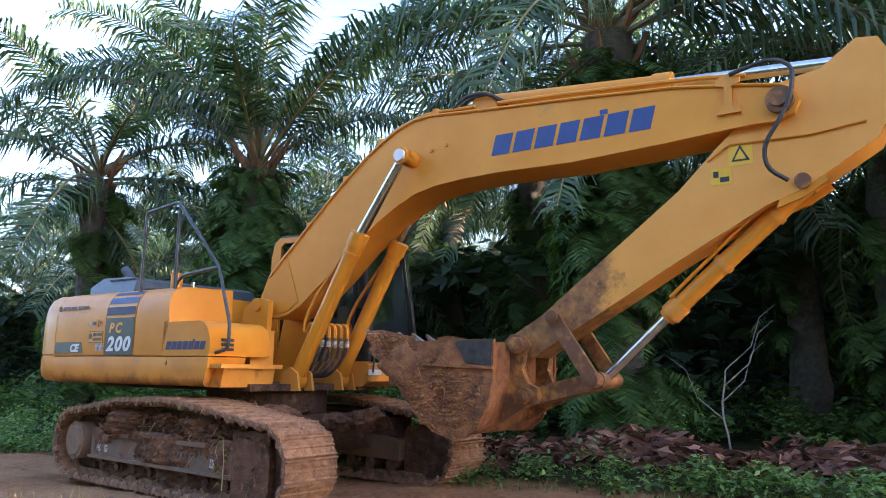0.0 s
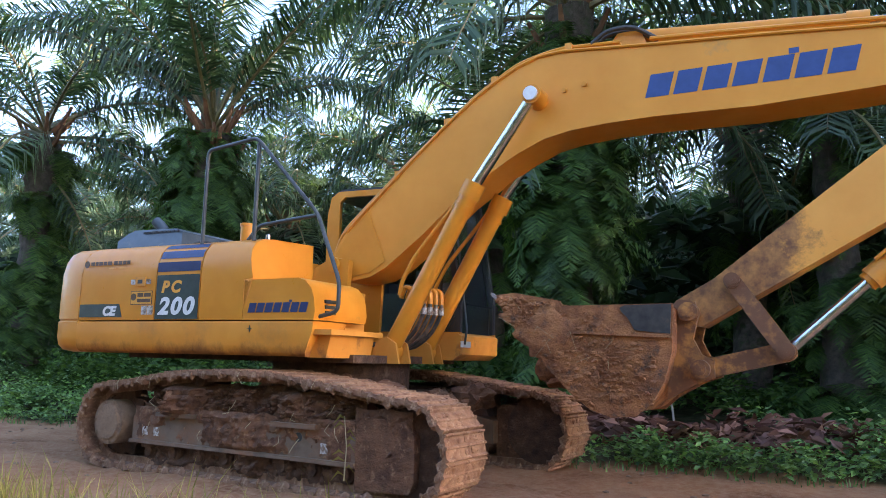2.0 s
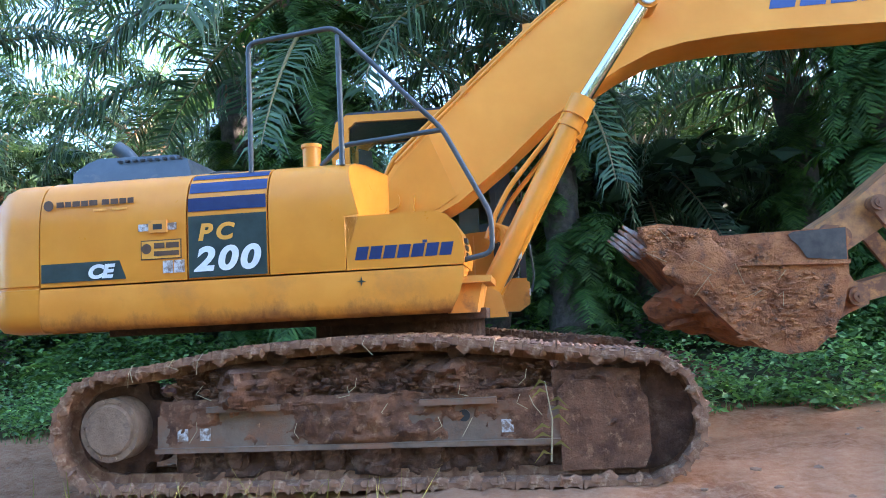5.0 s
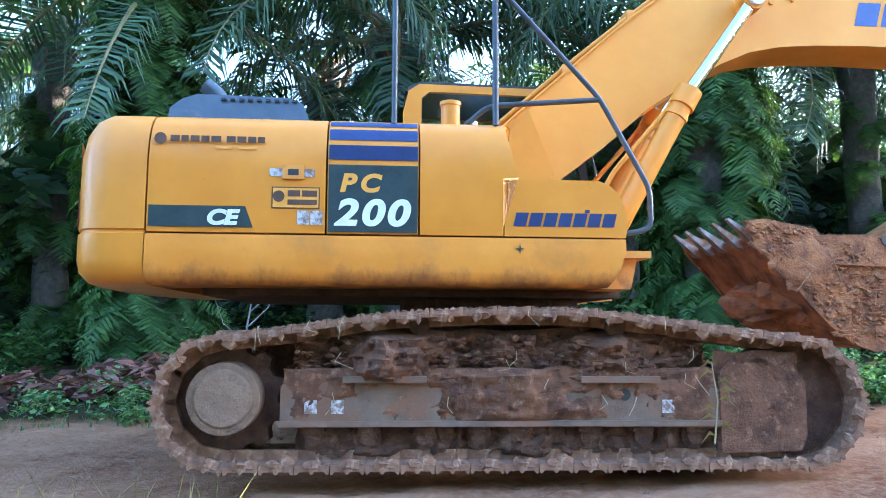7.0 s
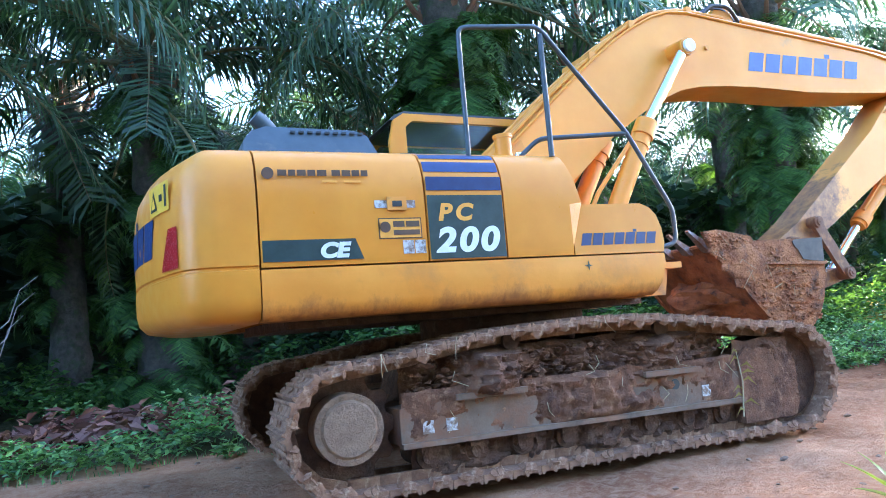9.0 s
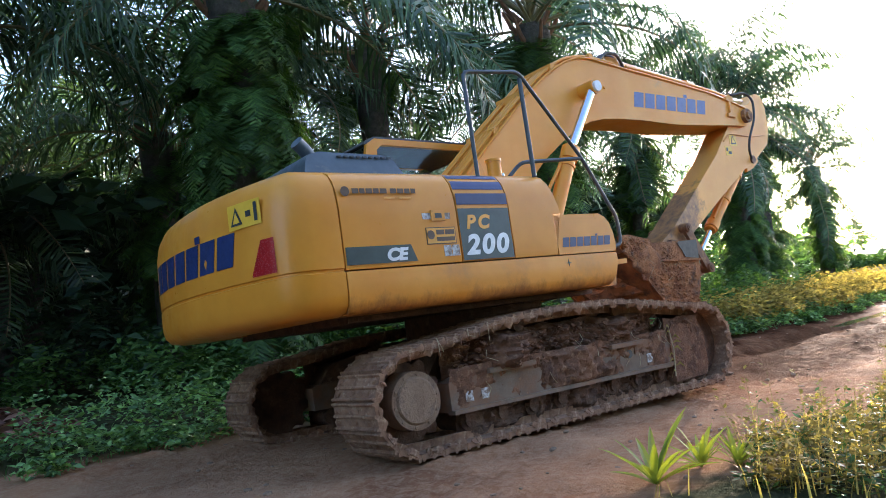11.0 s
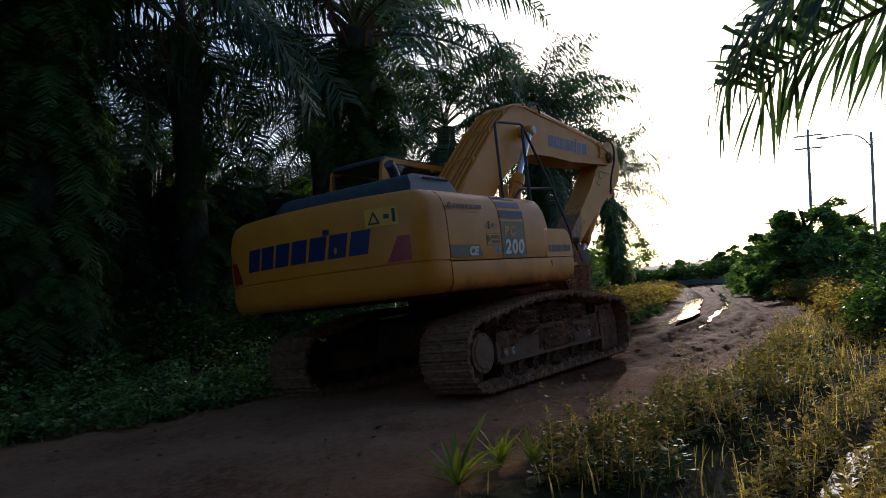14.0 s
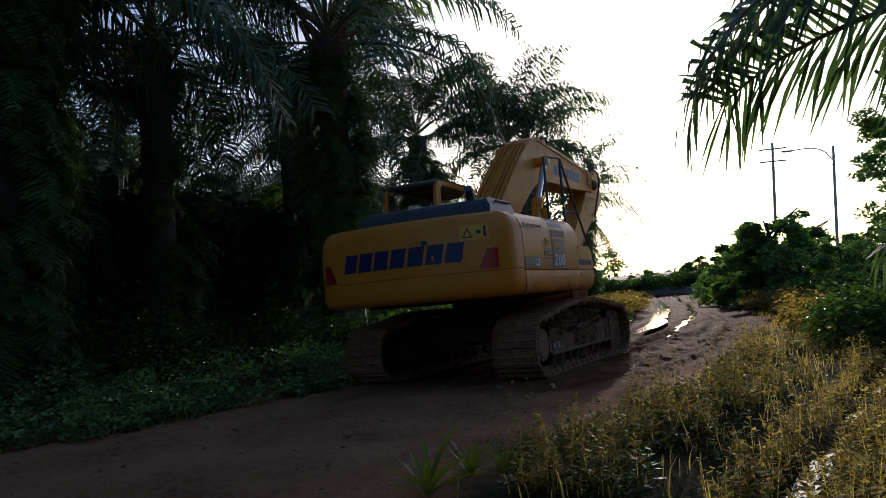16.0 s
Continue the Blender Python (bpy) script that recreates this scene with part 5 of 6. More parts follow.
# - cab -
def cab():
    before = set(digger.children)
    y0, y1 = 0.52, 1.42
    for y in (y0, y1):
        d = 0.05 if y == y0 else -0.05
        bm = B()
        prism(bm, [(-0.57, 1.06), (-0.40, 1.06), (-0.40, 2.73), (-0.33, 2.785), (0.9, 2.765), (0.94, 2.83), (-0.42, 2.85), (-0.52, 2.79), (-0.57, 2.6)], y, y + d)
        up("cab_side", bm, YELLOW, "", 0.012)
        bm = B()
        prism(bm, [(-0.40, 1.06), (1.14, 1.06), (1.22, 1.14), (1.22, 1.32), (0.93, 1.32), (0.93, 1.74), (0.58, 1.72), (0.56, 1.32), (-0.40, 1.32)], y, y + d)
        up("cab_lower_panel", bm, YELLOW, "", 0.012)
        bm = B()
        prism(bm, [(1.17, 1.32), (1.22, 1.32), (1.22, 1.62), (1.02, 2.74), (0.93, 2.74), (1.16, 1.62)], y, y + d)
        up("front_pillar", bm, BLACK_PAINT, "", 0.008)
        bm = B()
        block(bm, 0.93, 0.975, y, y + d * 0.9, 1.33, 2.74)
        up("mid_pillar", bm, BLACK_PAINT, "", 0.006)
        bm = B()
        prism(bm, [(-0.40, 1.31), (1.17, 1.31), (1.16, 1.62), (0.94, 2.775), (-0.40, 2.785)], y + d * 0.4, y + d * 0.52)
        up("side_window", bm, GLASS).visible_shadow = False
    bm = B()
    prism(bm, [(-0.55, 2.795), (0.96, 2.775), (1.03, 2.735), (0.98, 2.83), (0.9, 2.86), (-0.40, 2.88), (-0.5, 2.84)], y0 + 0.03, y1 - 0.03)
    up("cab_roof", bm, BLACK_PAINT, "dark cab roof", 0.02)
    bm = B()
    prism(bm, [(1.205, 1.60), (1.215, 1.62), (1.015, 2.74), (1.005, 2.73)], y0 + 0.06, y1 - 0.06)
    up("windscreen", bm, GLASS).visible_shadow = False
    bm = B()
    prism(bm, [(1.20, 1.30), (1.21, 1.30), (1.21, 1.60), (1.20, 1.60)], y0 + 0.06, y1 - 0.06)
    up("lower_windscreen", bm, GLASS).visible_shadow = False
    bm = B()
    prism(bm, [(-0.3, 1.06), (1.14, 1.04), (1.24, 1.10), (1.245, 1.28), (1.20, 1.31), (-0.3, 1.31)], y0 - 0.02, y1 + 0.01)
    up("cab_base", bm, YELLOW_DIRTY, "", 0.04)
    bm = B()
    block(bm, -0.555, -0.535, y0 + 0.04, y1 - 0.04, 1.3, 1.9)
    up("cab_back", bm, YELLOW, "", 0.004)
    bm = B()
    block(bm, -0.55, -0.54, y0 + 0.05, y1 - 0.05, 1.9, 2.75)
    up("rear_window", bm, GLASS).visible_shadow = False
    # black plates added inside so the cab looks dim through the glass
    bm = B()
    prism(bm, [(-0.54, 1.3), (1.16, 1.3), (1.15, 1.62), (0.96, 2.70), (0.86, 2.70), (0.90, 1.9), (-0.30, 1.9), (-0.36, 2.70), (-0.50, 2.74)], y1 - 0.075, y1 - 0.055)
    up("cab_dimmer", bm, BLACK_PAINT, "black plate added to darken the cab interior")
    bm = B()
    block(bm, -0.5, 0.93, y0 + 0.06, y1 - 0.06, 2.785, 2.80)
    up("roof_dimmer", bm, BLACK_PAINT)
    bm = B()
    block(bm, -0.53, -0.50, y0 + 0.06, y1 - 0.06, 1.3, 1.95)
    up("cab_dimmer", bm, BLACK_PAINT, "black plate added to darken the cab interior")
    bm = B()
    block(bm, -0.15, 0.35, 0.74, 1.22, 1.45, 1.60)
    prism(bm, [(-0.22, 1.55), (-0.08, 1.55), (-0.18, 2.25), (-0.30, 2.25)], 0.76, 1.20)
    up("seat", bm, BLACK_PAINT, "black operator seat", 0.03)
    bm = B()
    block(bm, 0.1, 0.5, 0.59, 0.70, 1.32, 1.72)
    block(bm, 0.62, 0.8, 0.59, 0.66, 1.7, 1.95)
    up("console", bm, GREENISH, "grey-green control console", 0.02)
    bm = B()
    tube(bm, [(1.26, 0.56, 1.20), (1.29, 0.54, 1.35), (1.20, 0.50, 2.15), (1.12, 0.53, 2.45)], 0.012, 6)
    up("grab_rail", bm, RAIL)
    bm = B()
    block(bm, 1.04, 1.12, y0 - 0.008, y0 - 0.004, 1.60, 1.70)
    up("window_label", bm, WHITE)
    bm = B()
    block(bm, 0.60, 0.92, y0 - 0.012, y0 - 0.002, 1.34, 1.352)
    block(bm, 0.74, 0.752, y0 - 0.012, y0 - 0.002, 1.36, 1.70)
    up("panel_seam", bm, YELLOW_DIRTY)
    bm = B()
    block(bm, 1.236, 1.25, 0.5, 0.72, 1.17, 1.23)
    up("cab_label", bm, WHITE)
    bm = B()
    block(bm, 0.72, 0.86, y0 - 0.028, y0 - 0.022, 1.17, 1.225)
    up("cab_label", bm, WHITE)
    for o in set(digger.children) - before:        # set back a little and shortened at the front
        for v in o.data.vertices:
            v.co.x = -0.64 + (v.co.x + 0.57) * 0.92


GREENISH = surface("green_grey_plastic", (0.06, 0.10, 0.09), (0.10, 0.15, 0.13), 8, 0.6)
cab()

# - boom -
FRONT_SHIFT = 0.14
BOOM = [(-0.13, 1.86), (-0.10, 2.06), (0.03, 2.26), (0.22, 2.44), (0.48, 2.67), (0.75, 2.91), (1.12, 3.23), (1.40, 3.44), (1.60, 3.57), (1.82, 3.685), (2.03, 3.755), (2.25, 3.77), (2.9, 3.71), (3.9, 3.63), (4.69, 3.555), (5.30, 3.45), (5.50, 3.41), (5.60, 3.36), (5.635, 3.27), (5.59, 3.17), (5.46, 3.125), (5.29, 3.13), (5.08, 3.12), (4.6, 3.09), (3.8, 3.055), (3.03, 3.07), (2.64, 3.06), (2.32, 3.035), (2.08, 2.985), (1.83, 2.875), (1.59, 2.735), (1.24, 2.50), (0.9, 2.20), (0.52, 1.91), (0.34, 1.82), (0.15, 1.785), (-0.02, 1.79)]
bm = B()
prism(bm, BOOM, -0.24, 0.24)
BOOM_OB = up("boom", bm, YELLOW_BOOM, "long bent yellow boom", 0.012)
for yy in (-0.249, 0.241):
    bm = B()
    prism(bm, [(-0.09, 1.92), (-0.06, 2.06), (0.05, 2.22), (0.30, 2.46), (0.50, 1.96), (0.34, 1.86), (0.12, 1.82)], yy, yy + 0.008)
    up("boom_foot_plate", bm, YELLOW, "", 0.002)
for yy in (-0.258, 0.238):       # top lip of the boom box
    bm = B()
    tube(bm, [(x, yy + 0.01, z - 0.004) for x, z in BOOM[2:18]], 0.014, 6)
    up("boom_lip", bm, YELLOW)
for k, yy in enumerate((-0.2, -0.13, -0.06, 0.1, 0.17)):    # pipes along the back of the boom
    bm = B()
    tube(bm, rounded([(-0.12, yy, 2.02), (-0.02, yy, 2.28), (0.48, yy, 2.72), (0.75, yy, 2.955), (1.40, yy, 3.485), (1.82, yy, 3.735), (2.2, yy, 3.815), (2.75, yy, 3.78)], 0.12), 0.018, 8)
    up("boom_pipe", bm, YELLOW)
for x, z in ((0.60, 2.80), (1.12, 3.26), (1.60, 3.60), (2.3, 3.80)):
    bm = B()
    block(bm, x - 0.03, x + 0.03, -0.24, 0.22, z - 0.06, z + 0.035)
    up("pipe_clamp", bm, YELLOW_DIRTY, "", 0.006)
for yy in (-0.2, -0.13, 0.1):
    bm = B()
    tube(bm, rounded([(2.5, yy, 3.80), (2.62, yy, 3.90), (2.85, yy, 3.91), (3.05, yy * 0.6, 3.79)], 0.09), 0.02, 8)
    up("hydraulic_hose", bm, RUBBER)
for x, z in ((2.27, 3.40), (2.45, 3.43)):
    bm = B()
    rod(bm, (x, -0.238, z), (x, -0.262, z), 0.022, seg=12)
    up("boom_boss", bm, YELLOW)
# boom cylinders
for side in (-1, 1):
    yy = -0.40 if side < 0 else 0.26
    a, b, c = Vector((0.68, yy, 1.12)), Vector((1.50, yy, 2.59)), Vector((2.035, yy, 3.335))
    bm = B()
    rod(bm, a + (b - a) * 0.04, b, 0.082, seg=22)
    CY = up("boom_cylinder", bm, YELLOW, "", 0.008)
    bm = B()
    rod(bm, b - (b - a) * 0.08, b + (b - a) * 0.01, 0.10, seg=22)
    rod(bm, b - (b - a) * 0.14, b - (b - a) * 0.12, 0.094, seg=22)
    up("gland", bm, YELLOW, "", 0.006, CY)
    bm = B()
    rod(bm, b, c, 0.05, seg=20)
    up("rod", bm, CHROME, "bright chromed rod", 0, CY)
    bm = B()
    rod(bm, c + Vector((0, -0.055, 0)), c + Vector((0, 0.055, 0)), 0.085, seg=20)
    up("rod_eye", bm, YELLOW, "", 0.008, CY)
    bm = B()
    rod(bm, a + Vector((0, -0.06, 0)), a + Vector((0, 0.06, 0)), 0.10, seg=20)
    up("base_eye", bm, YELLOW, "", 0.008, CY)
    bm = B()
    rod(bm, c + Vector((0, side * 0.05, 0)), c + Vector((0, side * 0.085, 0)), 0.062, seg=20)
    up("pin_cap", bm, WHITE, "pale worn pin cap", 0.006, CY)
    bm = B()
    tube(bm, rounded([b + Vector((-0.10, -0.02 * side, -0.02)), b + Vector((-0.17, 0, -0.14)), a + Vector((0.23, 0, 0.85)), a + Vector((0.10, 0, 0.62)), a + Vector((0.08, 0, 0.5))], 0.07), 0.02, 8)
    up("feed_pipe", bm, YELLOW, "", 0, CY)
    for off in (-0.10, 0.10):
        bm = B()
        prism(bm, [(0.54, 1.0), (0.84, 1.0), (0.80, 1.18), (0.70, 1.24), (0.60, 1.20)], yy + off - 0.015, yy + off + 0.015)
        up("cylinder_bracket", bm, YELLOW_DIRTY, "", 0.008)
bm = B()
rod(bm, (2.035, -0.42, 3.335), (2.035, 0.30, 3.335), 0.085, seg=20)
up("boom_cylinder_pin", bm, YELLOW, "", 0.006)
for k in range(6):               # hoses by the cylinder feet
    yy = -0.30 + 0.075 * k
    xo = 0.74 + 0.022 * k
    bm = B()
    tube(bm, rounded([(xo + 0.10, yy, 1.60), (xo + 0.10, yy, 1.47), (xo, yy, 1.28), (xo - 0.20, yy * 0.8, 1.13), (xo - 0.42, yy * 0.6, 1.18)], 0.1), 0.02, 8)
    HO = up("hydraulic_hose", bm, HOSE, "dusty black hydraulic hose")
    bm = B()
    rod(bm, (xo + 0.10, yy, 1.46), (xo + 0.10, yy, 1.53), 0.027, seg=10)
    up("ferrule", bm, SCUFFED, "dull steel hose end", 0, HO)
    bm = B()
    tube(bm, rounded([(xo - 0.02, yy, 1.60), (xo + 0.02, yy, 1.71), (xo + 0.10, yy, 1.68), (xo + 0.10, yy, 1.56)], 0.05), 0.024, 8)
    up("elbow", bm, YELLOW, "", 0, HO)

# arm cylinder on the boom's back
a, b, c = Vector((2.80, 0, 3.865)), Vector((4.62, 0, 3.685)), Vector((6.09, 0, 3.565))
bm = B()
rod(bm, a, b, 0.085, seg=22)
AC = up("arm_cylinder", bm, YELLOW, "", 0.008)
bm = B()
rod(bm, b - Vector((0.16, 0, -0.014)), b, 0.102, seg=22)
up("gland", bm, YELLOW, "", 0.006, AC)
bm = B()
rod(bm, b, c, 0.05, seg=20)
up("rod", bm, CHROME, "bright chromed rod", 0, AC)
bm = B()
rod(bm, c + Vector((0, -0.16, 0)), c + Vector((0, 0.16, 0)), 0.09, seg=18)
up("rod_eye", bm, YELLOW, "", 0.006, AC)
for yy in (-0.12, 0.12):
    bm = B()
    prism(bm, [(2.58, 3.70), (3.0, 3.68), (2.90, 3.91), (2.82, 3.95), (2.73, 3.91)], yy - 0.02, yy + 0.02)
    up("cylinder_bracket", bm, YELLOW, "", 0.006)
for yy in (-0.19, 0.19):
    bm = B()
    tube(bm, rounded([(3.0, yy, 3.77), (3.6, yy, 3.725), (4.5, yy, 3.645), (4.95, yy, 3.60), (5.25, yy, 3.55)], 0.05), 0.02, 8)
    up("boom_pipe", bm, YELLOW)
bm = B()
prism(bm, [(5.04, 3.24), (5.22, 3.24), (5.22, 3.29), (5.16, 3.30), (5.16, 3.46), (5.22, 3.48), (5.22, 3.53), (5.16, 3.56), (5.10, 3.56), (5.04, 3.53), (5.04, 3.48), (5.10, 3.46), (5.10, 3.30), (5.04, 3.29)], -0.27, -0.24)
up("hose_bracket", bm, YELLOW_DIRTY, "", 0.006)

# - arm -
ARM = [(3.17, 1.38), (3.12, 1.46), (3.16, 1.55), (3.45, 1.72), (4.20, 2.31), (4.69, 2.69), (5.02, 3.02), (5.22, 3.20), (5.32, 3.39), (5.50, 3.45), (5.78, 3.50), (6.02, 3.68), (6.16, 3.66), (6.24, 3.50), (6.22, 3.12), (6.12, 2.91), (5.86, 2.75), (5.62, 2.60), (5.35, 2.50), (4.66, 2.115), (3.68, 1.54), (3.36, 1.35)]
bm = B()
prism(bm, ARM, -0.175, 0.175)
up("arm", bm, ARM_PAINT, "tapered yellow arm, mud-worn towards its tip", 0.012)
for yy in (-0.186, 0.17):
    bm = B()
    tube(bm, [(4.93, yy, 2.9), (5.10, yy, 3.01), (5.7, yy, 3.0), (6.05, yy, 3.04)], 0.009, 6)
    up("weld_seam", bm, YELLOW)
bm = B()
rod(bm, (5.50, -0.30, 3.275), (5.50, 0.30, 3.275), 0.10, seg=24)
rod(bm, (5.50, -0.33, 3.275), (5.50, -0.30, 3.275), 0.06, seg=24)
up("arm_pin", bm, YELLOW_WORN, "", 0.01)
bm = B()
tube(bm, rounded([(5.15, -0.28, 3.55), (5.46, -0.32, 3.60), (5.62, -0.34, 3.50), (5.58, -0.34, 3.22), (5.38, -0.32, 2.93), (5.38, -0.28, 2.76), (5.52, -0.22, 2.66)], 0.12), 0.017, 8)
up("hydraulic_hose", bm, RUBBER, "black hose looping over the arm joint")
# warning stickers on the arm
bm = B()
prism(bm, [(5.090, 2.840), (5.270, 2.840), (5.270, 3.020), (5.090, 3.020)], -0.179, -0.1765)
LBL = up("warning_label", bm, LABEL_YELLOW, "yellow warning label with a triangle")
bm = B()
prism(bm, [(5.110, 2.870), (5.250, 2.870), (5.180, 3.000)], -0.1815, -0.1795)
up("triangle", bm, BLACK_PAINT, "", 0, LBL)
bm = B()
prism(bm, [(5.135, 2.885), (5.225, 2.885), (5.180, 2.970)], -0.184, -0.182)
up("triangle_field", bm, LABEL_YELLOW, "", 0, LBL)
bm = B()
prism(bm, [(4.950, 2.700), (5.110, 2.700), (5.110, 2.830), (4.950, 2.830)], -0.179, -0.1765)
LBL2 = up("warning_label", bm, LABEL_YELLOW, "yellow warning label with a triangle")
bm = B()
block(bm, 4.970, 5.010, -0.1815, -0.1795, 2.760, 2.810)
block(bm, 5.020, 5.090, -0.1815, -0.1795, 2.720, 2.760)
up("pictogram", bm, BLACK_PAINT, "", 0, LBL2)

# bucket cylinder
a, b, c = Vector((5.61, 0, 2.655)), Vector((4.50, 0, 1.68)), Vector((3.945, 0, 1.165))
bm = B()
rod(bm, a, b, 0.075, seg=22)
BC = up("bucket_cylinder", bm, YELLOW, "", 0.008)
d = (b - a).normalized()
for s0, s1, r in ((1.30, 1.44, 0.092), (0.28, 0.33, 0.088), (0.82, 0.87, 0.088)):
    bm = B()
    rod(bm, a + d * s0, a + d * s1, r, seg=20)
    up("clamp_ring", bm, YELLOW_DIRTY, "", 0.006, BC)
bm = B()
tube(bm, [a + d * 0.2 + Vector((-0.05, -0.06, 0.10)), a + d * 0.85 + Vector((-0.05, -0.06, 0.085)), a + d * 1.35 + Vector((-0.04, -0.06, 0.08))], 0.016, 6)
up("feed_pipe", bm, YELLOW, "", 0, BC)
bm = B()
rod(bm, b, c, 0.043, seg=20)
up("rod", bm, CHROME, "bright chromed rod", 0, BC)
bm = B()
rod(bm, a + Vector((0, -0.20, 0)), a + Vector((0, 0.20, 0)), 0.058, seg=18)
up("eye", bm, YELLOW_WORN, "", 0.006, BC)
for yy in (-0.15, 0.15):
    bm = B()
    prism(bm, [(5.42, 2.47), (5.60, 2.53), (5.78, 2.64), (5.71, 2.74), (5.60, 2.75), (5.50, 2.70)], yy - 0.022, yy + 0.022)
    up("cylinder_bracket", bm, YELLOW, "", 0.006)


def bar(name, p, q, r, y0, y1, material, label=""):
    """A flat link with round ends."""
    p, q = Vector(p), Vector(q)
    t = (q - p).normalized()
    a0 = math.atan2(t.y, t.x)
    prof = [(q.x + r * math.cos(a0 - 1.5708 + 3.1416 * k / 8), q.y + r * math.sin(a0 - 1.5708 + 3.1416 * k / 8)) for k in range(9)]
    prof += [(p.x + r * math.cos(a0 + 1.5708 + 3.1416 * k / 8), p.y + r * math.sin(a0 + 1.5708 + 3.1416 * k / 8)) for k in range(9)]
    bm = B()
    prism(bm, prof, y0, y1)
    return up(name, bm, material, label, 0.008)


for s in (-1, 1):
    bar("lever", (3.59, 1.695), (3.945, 1.165), 0.062, s * 0.215, s * 0.26, YELLOW_WORN, "mud-rubbed bucket lever")
bar("bucket_link", (3.945, 1.165), (3.355, 1.02), 0.072, -0.15, 0.15, YELLOW_WORN, "mud-rubbed bucket link")
for x, z, w, r in ((3.59, 1.695, 0.29, 0.058), (3.945, 1.165, 0.29, 0.062), (3.275, 1.455, 0.36, 0.072), (3.355, 1.02, 0.36, 0.072)):
    bm = B()
    rod(bm, (x, -w, z), (x, w, z), r, seg=20)
    rod(bm, (x, -w - 0.014, z), (x, w + 0.014, z), r * 0.62, seg=16)
    rod(bm, (x, -w - 0.022, z), (x, w + 0.022, z), r * 0.22, seg=8)
    up("pivot_pin", bm, YELLOW_WORN, "", 0.006)

# - bucket -
SHELL = [(1.90, 1.47), (2.05, 1.27), (2.25, 1.02), (2.42, 0.84), (2.58, 0.72), (2.75, 0.665), (2.92, 0.685), (3.04, 0.79), (3.12, 0.94), (3.18, 1.15), (3.19, 1.48)]
INNER = [(1.93, 1.50), (2.08, 1.30), (2.28, 1.05), (2.45, 0.87), (2.60, 0.755), (2.75, 0.705), (2.90, 0.725), (3.0, 0.82), (3.075, 0.96), (3.13, 1.15), (3.14, 1.48)]
bm = B()
prism(bm, SHELL + INNER[::-1], -0.58, 0.58)
bmesh.ops.subdivide_edges(bm, edges=[e for e in bm.edges if abs(e.verts[0].co.y - e.verts[1].co.y) > 0.5], cuts=8)
BUCKET = up("bucket", bm, BUCKET_MUD, "digging bucket caked with red-brown mud", 0.01)
for yy in (-0.605, 0.57):
    bm = B()
    prism(bm, [(1.86, 1.45), (2.05, 1.25), (2.25, 1.0), (2.42, 0.82), (2.58, 0.70), (2.75, 0.645), (2.93, 0.665), (3.06, 0.78), (3.14, 0.93), (3.2, 1.15), (3.21, 1.50), (2.36, 1.49), (2.34, 1.53), (1.96, 1.60), (1.80, 1.585)], yy, yy + 0.035)
    up("side_plate", bm, BUCKET_MUD, "", 0.008, BUCKET)
    bm = B()
    yo = yy - 0.012 if yy < 0 else yy + 0.037
    prism(bm, [(2.05, 1.285), (3.20, 1.245), (3.21, 1.272), (2.05, 1.31)], yo - 0.018 if yy < 0 else yo, yo + 0.01 if yy < 0 else yo + 0.028)
    up("stiffener", bm, BUCKET_MUD, "", 0, BUCKET)
    bm = B()
    prism(bm, [(2.93, 1.30), (3.06, 1.285), (3.19, 1.275), (3.20, 1.495), (2.86, 1.488), (2.82, 1.47), (2.83, 1.44), (2.88, 1.39)], yo, yo + 0.006)
    up("bare_patch", bm, STEEL_DARK, "bare dark steel patch", 0, BUCKET)
for side in (-1, 1):
    bm = B()
    prism(bm, [(3.10, 0.78), (3.30, 0.90), (3.45, 0.96), (3.45, 1.09), (3.36, 1.13), (3.30, 1.25), (3.34, 1.42), (3.32, 1.54), (3.20, 1.555), (3.12, 1.48), (3.12, 1.0)], side * 0.22, side * 0.285)
    up("bucket_ear", bm, YELLOW_WORN, "worn yellow bucket ear", 0.012, BUCKET)
for k in range(5):
    yy = -0.50 + 0.25 * k
    bm = B()
    prism(bm, [(2.00, 1.40), (1.955, 1.465), (1.72, 1.615), (1.71, 1.60), (1.90, 1.42)], yy - 0.045, yy + 0.045)
    for v in bm.verts:
        if v.co.x < 1.75:
            v.co.y = yy + (v.co.y - yy) * 0.45
    up("tooth", bm, TOOTH, "worn steel bucket tooth", 0.008, BUCKET)
up("mud_crust", lump(B(), (0.25, 0.035, 0.19), 5, 0.3, 4, (2.24, -0.60, 1.27)), BUCKET_MUD, "thick mud crust", 0, BUCKET)
for k in range(64):
    bm = B()
    rg = random.Random(300 + k)
    u = rg.random() ** 2.2
    x = 1.93 + 1.05 * u
    zlo = 1.42 - 1.1 * (x - 1.93) if x < 2.6 else 0.70
    z = zlo + (1.42 - zlo) * rg.random()
    lump(bm, (rg.uniform(0.02, 0.09), 0.016, rg.uniform(0.015, 0.06)), 60 + k, 0.8, 3, (x, -0.605, z))
    up("mud_crust", bm, BUCKET_MUD, "", 0, BUCKET)
bm = B()
lump(bm, (0.42, 0.42, 0.22), 9, 0.4, 4, (2.45, 0, 1.02))
up("mud_load", bm, BUCKET_MUD, "wet soil left in the bucket", 0, BUCKET)
crumbs = B()
for k in range(520):
    rg = random.Random(1300 + k)
    x = 1.82 + 1.25 * rg.random() ** 1.6
    zlo = 1.44 - 1.1 * (x - 1.9) if x < 2.6 else 0.72
    zhi = 1.56 if x < 2.3 else 1.46 if x < 2.7 else 1.22
    q = rg.uniform(0.004, 0.019)
    lump(crumbs, (q * 1.4, q, q), k, 0.6, 1, (x, -0.612, zlo + (zhi - zlo) * rg.random()))
